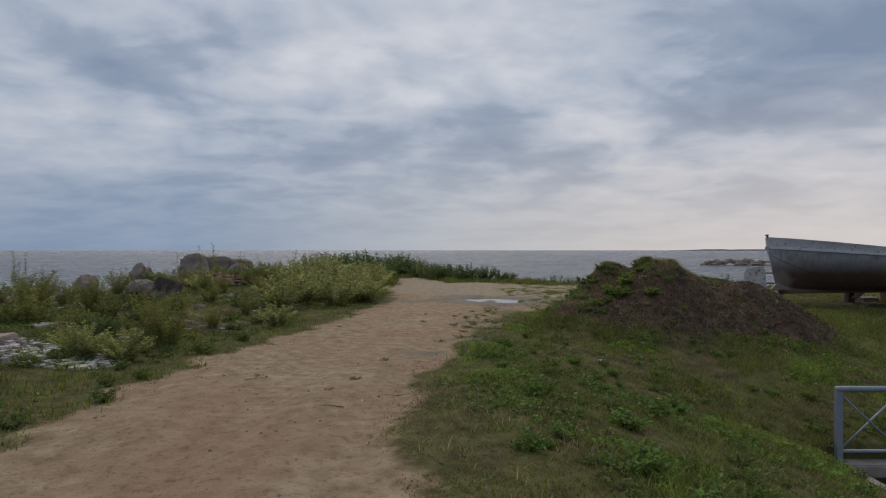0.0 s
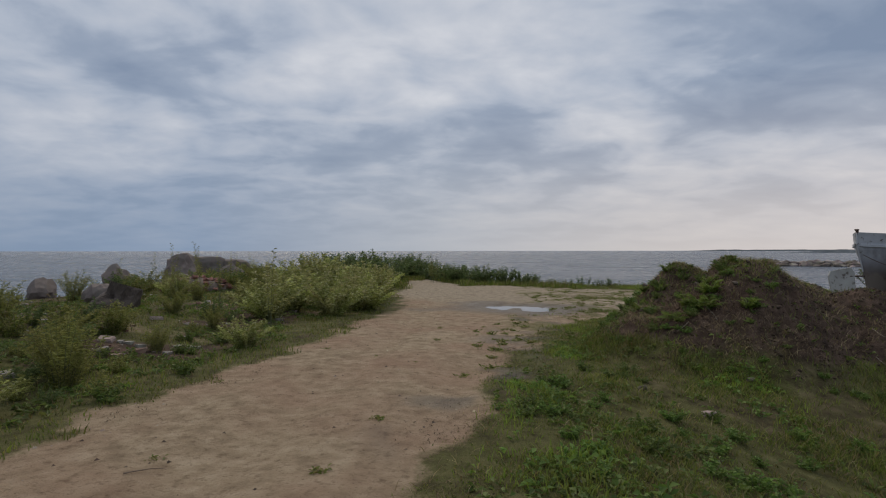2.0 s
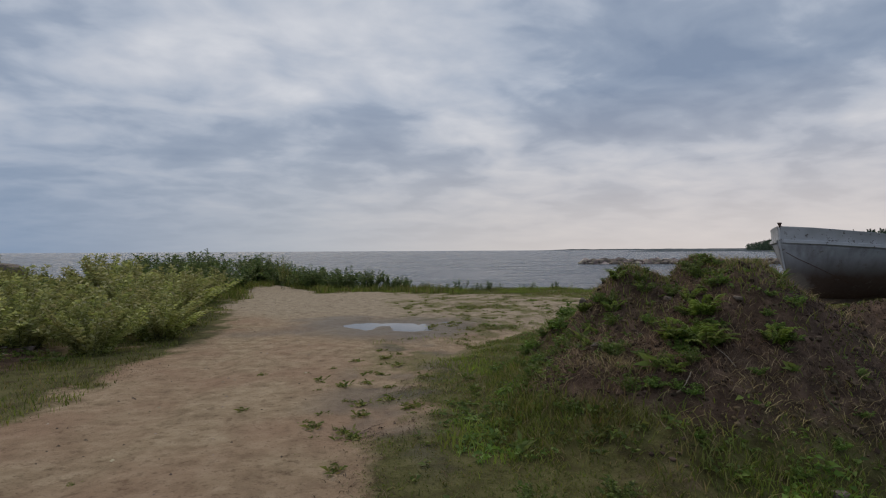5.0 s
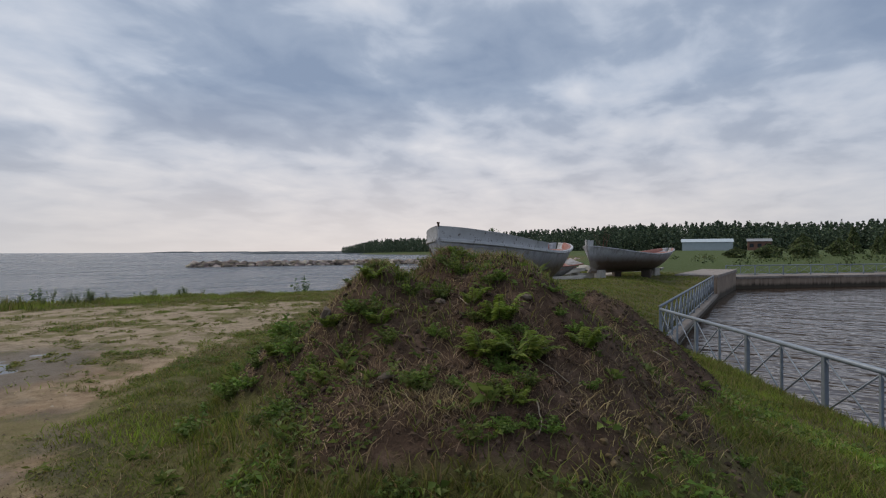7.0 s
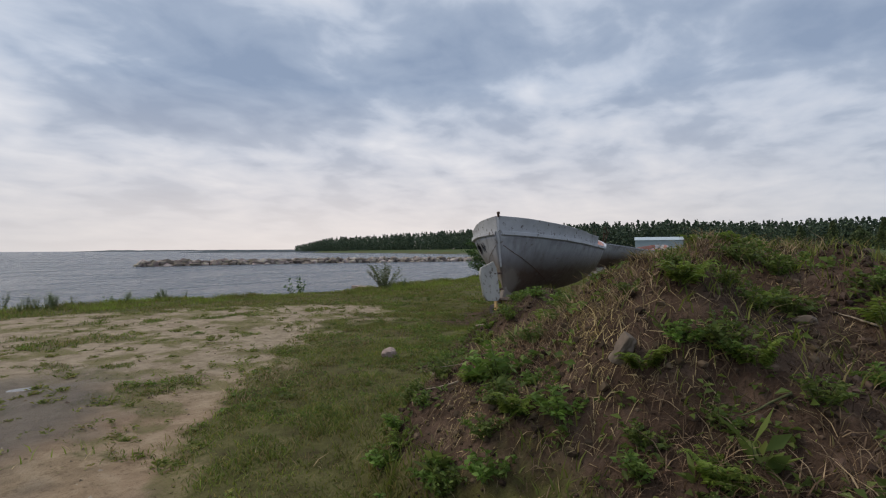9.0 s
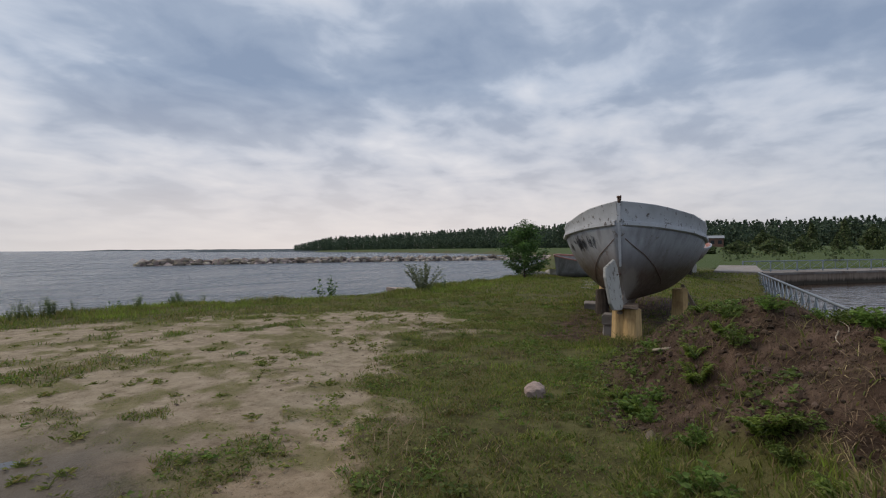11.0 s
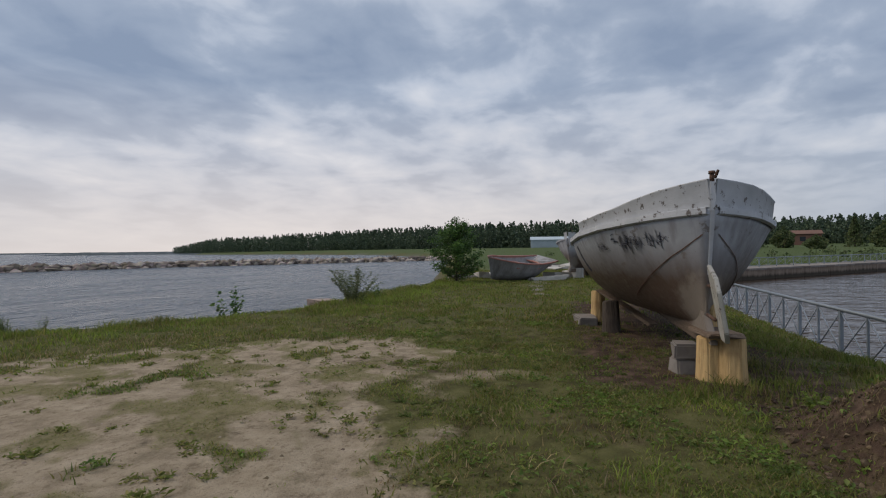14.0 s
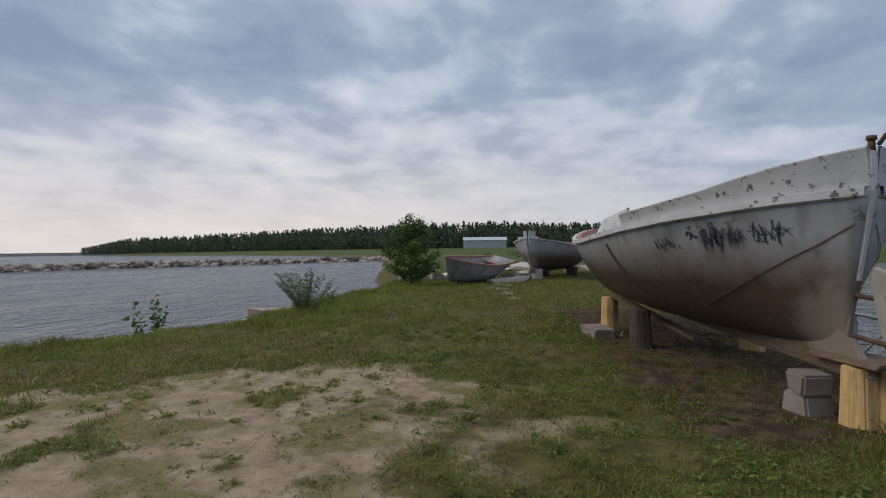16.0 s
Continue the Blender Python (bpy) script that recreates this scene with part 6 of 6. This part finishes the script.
def rubble_field():
    r = np.random.RandomState(57)
    n = 2600
    x, y = r.uniform(-10, -4.0, n), r.uniform(5, 22, n)
    keep = (soil_mask(x, y) + sand_mask(x, y) > 0.4)
    x, y = x[keep], y[keep]
    n = len(x)
    s = 0.012 + 0.06 * r.uniform(0, 1, n) ** 4
    bv = np.array([[a, b, c] for a in (-1, 1) for b in (-1, 1) for c in (-1, 1)], float)
    bf = np.array([[0, 1, 3, 2], [4, 6, 7, 5], [0, 4, 5, 1], [2, 3, 7, 6], [0, 2, 6, 4], [1, 5, 7, 3]])
    v = bv[None] * (1 + r.uniform(-0.35, 0.35, (n, 8, 3))) * s[:, None, None] * np.array([1, 0.8, 0.45])
    a = r.uniform(0, math.tau, n)[:, None]
    vx, vy = v[:, :, 0] * np.cos(a) - v[:, :, 1] * np.sin(a), v[:, :, 0] * np.sin(a) + v[:, :, 1] * np.cos(a)
    v = np.stack([vx, vy, v[:, :, 2]], 2) + np.stack([x, y, ground_height(x, y) + s * 0.2], 1)[:, None, :]
    f = (bf[None] + np.arange(n)[:, None, None] * 8).reshape(-1, 4)
    return mesh_np("rubble_bits", v.reshape(-1, 3), f, leaf_material("brick_and_concrete_rubble", [(0.0, (0.12, 0.06, 0.045)), (0.35, (0.2, 0.13, 0.10)), (0.6, (0.2, 0.18, 0.16)), (1.0, (0.42, 0.39, 0.35))], 0.9, 0.0), False)


tagged(new("rubble_bits", rubble_field()), "bits of brick and concrete in the stony scrub", "rubble", kind="stuff")

# ---- puddle ----
PUDDLE_MAT, pn, pb = material("still_rain_water", 0.03, 0, 0.5)
pb.inputs["Base Color"].default_value = (0.05, 0.045, 0.04, 1)
pz = float(np.percentile(ground_height(PUDDLE[0] + rs.uniform(-1.1, 1.1, 900), PUDDLE[1] + rs.uniform(-1.1, 1.1, 900)), 34))
bm = bmesh.new()
bmesh.ops.create_circle(bm, cap_ends=True, segments=48, radius=1.9, matrix=pose(PUDDLE[0], PUDDLE[1], pz))
tagged(part("puddle", bm, PUDDLE_MAT), "shallow rain puddle reflecting the grey sky", "puddle")


# ---- breakwater and far shores ----
def rocks_mesh(name, line, n, width, r0, r1, seed, z):
    r = np.random.RandomState(seed)
    seg = np.array(line, float)
    ln = np.hypot(*(seg[1:] - seg[:-1]).T)
    cum = np.concatenate([[0], np.cumsum(ln)])
    t = r.uniform(0, cum[-1], n)
    x, y = np.interp(t, cum, seg[:, 0]), np.interp(t, cum, seg[:, 1])
    off = r.normal(0, 0.45, n)
    x, y = x + off * width * r.choice([-1, 1], n), y + off * width
    size = r.uniform(r0, r1, n)
    bm = bmesh.new()
    bmesh.ops.create_icosphere(bm, subdivisions=1, radius=1)
    bv = np.array([v.co[:] for v in bm.verts])
    bf = np.array([[v.index for v in f.verts] for f in bm.faces])
    bm.free()
    k = 1 + r.uniform(-0.3, 0.3, (n, len(bv), 1))
    v = bv[None] * k * size[:, None, None] * np.array([1.2, 1.0, 0.75])
    top = z + np.maximum(0, 0.75 - np.abs(off) * 0.9) + r.uniform(-0.25, 0.15, n)
    v += np.stack([x, y, top - 0.2], 1)[:, None, :]
    f = (bf[None] + np.arange(n)[:, None, None] * len(bv)).reshape(-1, 3)
    return mesh_np(name, v.reshape(-1, 3), f, ROCKS, False)


ROCKS = leaf_material("breakwater_stone_mix", [(0.0, (0.085, 0.07, 0.06)), (0.5, (0.2, 0.165, 0.145)), (1.0, (0.42, 0.36, 0.33))], 0.9, 0.0)
tagged(new("breakwater", rocks_mesh("breakwater", [(52, 106), (62, 103), (78, 97), (96, 84), (110, 74), (124, 64), (132, 58)], 1500, 1.5, 0.35, 0.95, 61, WATER)), "long low breakwater of piled rough stones", "breakwater", kind="stuff")
tagged(new("shore_rocks", rocks_mesh("shore_rocks", [(33, 26.5), (50, 33), (80, 43), (124, 61)], 900, 1.0, 0.2, 0.6, 62, WATER + 0.2)), "stones along the far curve of the shore", "stones", kind="stuff")


def tree_cloud(spots, seed, leaf, size=1.0):
    """Trees as trunks and many small leaf clumps: x, y, z, height, radius, kind."""
    r = np.random.RandomState(seed)
    V, F, base = [], [], 0
    for x, y, z, h, rad, kind in spots:
        n = int(leaf * (0.8 + 0.4 * r.rand()))
        t = r.uniform(0, 1, n) ** 0.8
        if kind == 0:
            prof = (1 - t) ** 0.85 * 0.95 + 0.05
        else:
            prof = np.clip(0.62 + 0.5 * np.sin(t * 3.6) - 0.55 * t ** 3, 0.08, 1)
        a = r.uniform(0, math.tau, n)
        if kind == 2:
            prof = np.full(n, 1.0)
        lump = 1 + 0.35 * np.sin(a * 3 + x) * np.cos(t * 9 + y)
        q = rad * prof * lump * np.sqrt(r.uniform(0.25, 1, n))
        c = np.stack([x + q * np.cos(a), y + q * np.sin(a), z + h * t], 1)
        s = size * rad * r.uniform(0.08, 0.22, n)
        d1, d2 = r.normal(size=(n, 3)), r.normal(size=(n, 3))
        d1 /= np.linalg.norm(d1, axis=1, keepdims=True)
        d2 -= d1 * (d1 * d2).sum(1, keepdims=True)
        d2 /= np.linalg.norm(d2, axis=1, keepdims=True)
        v = np.stack([c - d1 * s[:, None], c + d2 * s[:, None] * 0.8, c + d1 * s[:, None], c - d2 * s[:, None] * 0.8], 1).reshape(-1, 3)
        V.append(v)
        F.append((np.array([[0, 1, 2], [0, 2, 3]])[None] + np.arange(n)[:, None, None] * 4).reshape(-1, 3) + base)
        base += len(v)
        w = 0.035 * rad + 0.08
        tv = np.array([[x - w, y, z - 0.5], [x + w, y + w, z - 0.5], [x, y - w, z - 0.5], [x, y, z + h * 0.8]])
        V.append(tv)
        F.append(np.array([[0, 1, 3], [1, 2, 3], [2, 0, 3]]) + base)
        base += 4
    return np.concatenate(V), np.concatenate(F)


def far_spot(heading, dist, h, rad, kind, z=None):
    x, y = dist * math.sin(radians(heading)), dist * math.cos(radians(heading))
    return (x, y, gh(x, y) if z is None else z, h, rad, kind)


rng = random.Random(71)
spots = []
for k in range(2600):
    hd = 41.8 + (128 - 41.8) * rng.random() ** 1.25
    d0 = float(np.interp(hd, [41.5, 46, 52, 60, 68, 76, 84, 95, 110, 128], [640, 560, 500, 430, 360, 320, 300, 260, 240, 230]))
    h0 = float(np.interp(hd, [41.5, 45, 52, 62, 70, 78, 86, 95, 128], [6, 14.5, 16.5, 18, 17.5, 17, 14.5, 13, 13]))
    d = d0 * (1 + 0.28 * rng.random())
    h = h0 * rng.uniform(0.74, 1.02) * (1 + 0.3 * (d / d0 - 1))
    spots.append(far_spot(hd, d, h, h * rng.uniform(0.17, 0.32), rng.choice((0, 1, 1)), 0.4))
for k in range(520):
    # undergrowth closes the wood towards the ground
    hd = 42.4 + 85 * (k + rng.random()) / 520
    d = float(np.interp(hd, [41.5, 46, 52, 60, 68, 76, 84, 95, 110, 128], [650, 570, 505, 435, 365, 325, 305, 265, 245, 235])) * rng.uniform(1.0, 1.06)
    spots.append(far_spot(hd, d, rng.uniform(6, 11) * (0.5 if hd < 44 else 1), rng.uniform(2.5, 4.0), 2, 0.2))
v, f = tree_cloud(spots, 72, 85, 1.0)
tagged(new("forest", mesh_np("forest", v, f, WOODS, False)), "dark mixed forest along the far shore", "forest", kind="stuff")

FIELD = leaf_material("field_tree_foliage", [(0.0, (0.055, 0.078, 0.038)), (0.6, (0.095, 0.125, 0.055)), (1.0, (0.155, 0.18, 0.08))], 0.8, 0.3)
for k, (hd, d, h, r, kind) in enumerate(((83.2, 150, 4.6, 2.2, 1), (86.5, 140, 5.6, 1.9, 0), (89.0, 146, 6.4, 2.0, 0), (90.6, 138, 5.0, 2.0, 1), (92.6, 150, 7.0, 2.1, 0), (94.4, 142, 4.6, 2.2, 1), (99.9, 150, 6.6, 2.0, 0), (101.4, 140, 5.2, 2.2, 1),
                                         (104, 150, 7.0, 2.2, 0), (79.5, 112, 2.4, 2.2, 1), (82.0, 108, 2.8, 2.2, 1), (77.0, 115, 1.8, 1.8, 1), (107, 145, 6, 2.4, 1), (111, 150, 7, 2.2, 0), (95.6, 120, 2.6, 1.8, 1), (85.0, 122, 3.2, 1.8, 1), (97.0, 150, 2.4, 1.7, 1), (87.8, 128, 3.4, 1.4, 0))):
    x, y, z, *_ = far_spot(hd, d, h, r, kind)
    v, f = tree_cloud([(0, 0, 0, h, r, kind)], 200 + k, 2400, 0.6)
    tree = thing("field_tree", pose(x, y, z), "dark green conifer on the harbour field" if kind == 0 else "round dark green bush on the harbour field", "tree", "field trees")
    c = new("crown", mesh_np("crown", v, f, FIELD, False))
    c.parent = tree
    bm = bmesh.new()
    tube(bm, (0, 0, -0.3), (0, 0, h * 0.7), 0.16, 0.05, 6)
    part("trunk", bm, BARK, tree)


def far_land(name, h0, h1, dist, height, mat, label, seed):
    bm = bmesh.new()
    prev = None
    n = 60
    for i in range(n + 1):
        hd = radians(h0 + (h1 - h0) * i / n)
        s, c = math.sin(hd), math.cos(hd)
        env = min(1, i / 9) * (0.7 + 0.3 * noise.noise((i * 0.35, seed, 0)))
        ring = [bm.verts.new((dist * k * s, dist * k * c, z)) for k, z in ((1, WATER - 1), (1.01, WATER + height * env), (1.08, WATER + height * env), (1.09, WATER - 1))]
        if prev:
            for j in range(3):
                bm.faces.new((prev[j], prev[j + 1], ring[j + 1], ring[j]))
        prev = ring
    return tagged(part(name, bm, mat), label, "shore", kind="structure")


FARLAND = plain("hazy_far_shore", (0.06, 0.075, 0.085), 0.9, 0, 0.2, 0.02)
far_land("backdrop_shore_far", 22.6, 44, 2600, 8.0, FARLAND, "thin hazy far shore on the horizon", 3)
far_land("backdrop_spit", 31.0, 46, 760, 2.6, FARLAND, "low dark spit before the forest", 5)

# ---- shed, house and harbour field ----
SHEDW = plain("pale_blue_sheet_metal", (0.34, 0.40, 0.44), 0.5, 0.1, 0.06, 0.8, 0.1)
BRICK = plain("red_brown_wall", (0.15, 0.085, 0.065), 0.9)
ROOFM = plain("grey_roof_sheet", (0.22, 0.235, 0.25), 0.6)
DARKW = plain("dark_window", (0.02, 0.025, 0.03), 0.2)


def shed(m, L, W, H, wall, roof, label, windows):
    ob = thing("shed" if windows < 3 else "house", m, label, "building")
    bm = bmesh.new()
    box(bm, -L / 2, L / 2, -W / 2, W / 2, -1, H)
    part("wall", bm, wall, ob)
    bm = bmesh.new()
    p = [bm.verts.new((x, y, z)) for x in (-L / 2 - 0.4, L / 2 + 0.4) for y, z in ((-W / 2 - 0.4, H), (0, H + W * 0.16), (W / 2 + 0.4, H), (0, H + W * 0.16 - 0.25))]
    for a, b in ((0, 1), (1, 2), (2, 3), (3, 0)):
        bm.faces.new((p[a], p[b], p[b + 4], p[a + 4]))
    bm.faces.new(p[:4])
    bm.faces.new(p[4:])
    part("roof", bm, roof, ob)
    for i in range(windows):
        bm = bmesh.new()
        x = -L / 2 + L * (i + 0.5) / windows
        box(bm, x - 0.7, x + 0.7, -W / 2 - 0.05, -W / 2 + 0.1, H * 0.35, H * 0.75)
        part("window", bm, DARKW, ob)
    return ob


def far_pose(hd, d):
    x, y = d * math.sin(radians(hd)), d * math.cos(radians(hd))
    return pose(x, y, gh(x, y), 0, 0, -hd)


shed(far_pose(77.0, 262), 19.5, 9, 3.6, SHEDW, SHEDW, "long pale blue sheet-metal shed on the far field", 0)
shed(far_pose(81.2, 250), 8, 7, 3.6, BRICK, ROOFM, "red-brown house among the far trees", 3)
shed(far_pose(97.5, 190), 9, 7, 3.2, BRICK, BRICK, "house with red roof behind the field trees", 3)
v, f = tree_cloud([far_spot(rng.uniform(70, 112), rng.uniform(70, 105), rng.uniform(0.5, 1.1), rng.uniform(0.5, 1.1), 1) for _ in range(90)], 75, 30)
tagged(new("field_scrub", mesh_np("field_scrub", v, f, FIELD, False)), "low scrub on the field behind the harbour", "scrub", kind="stuff")
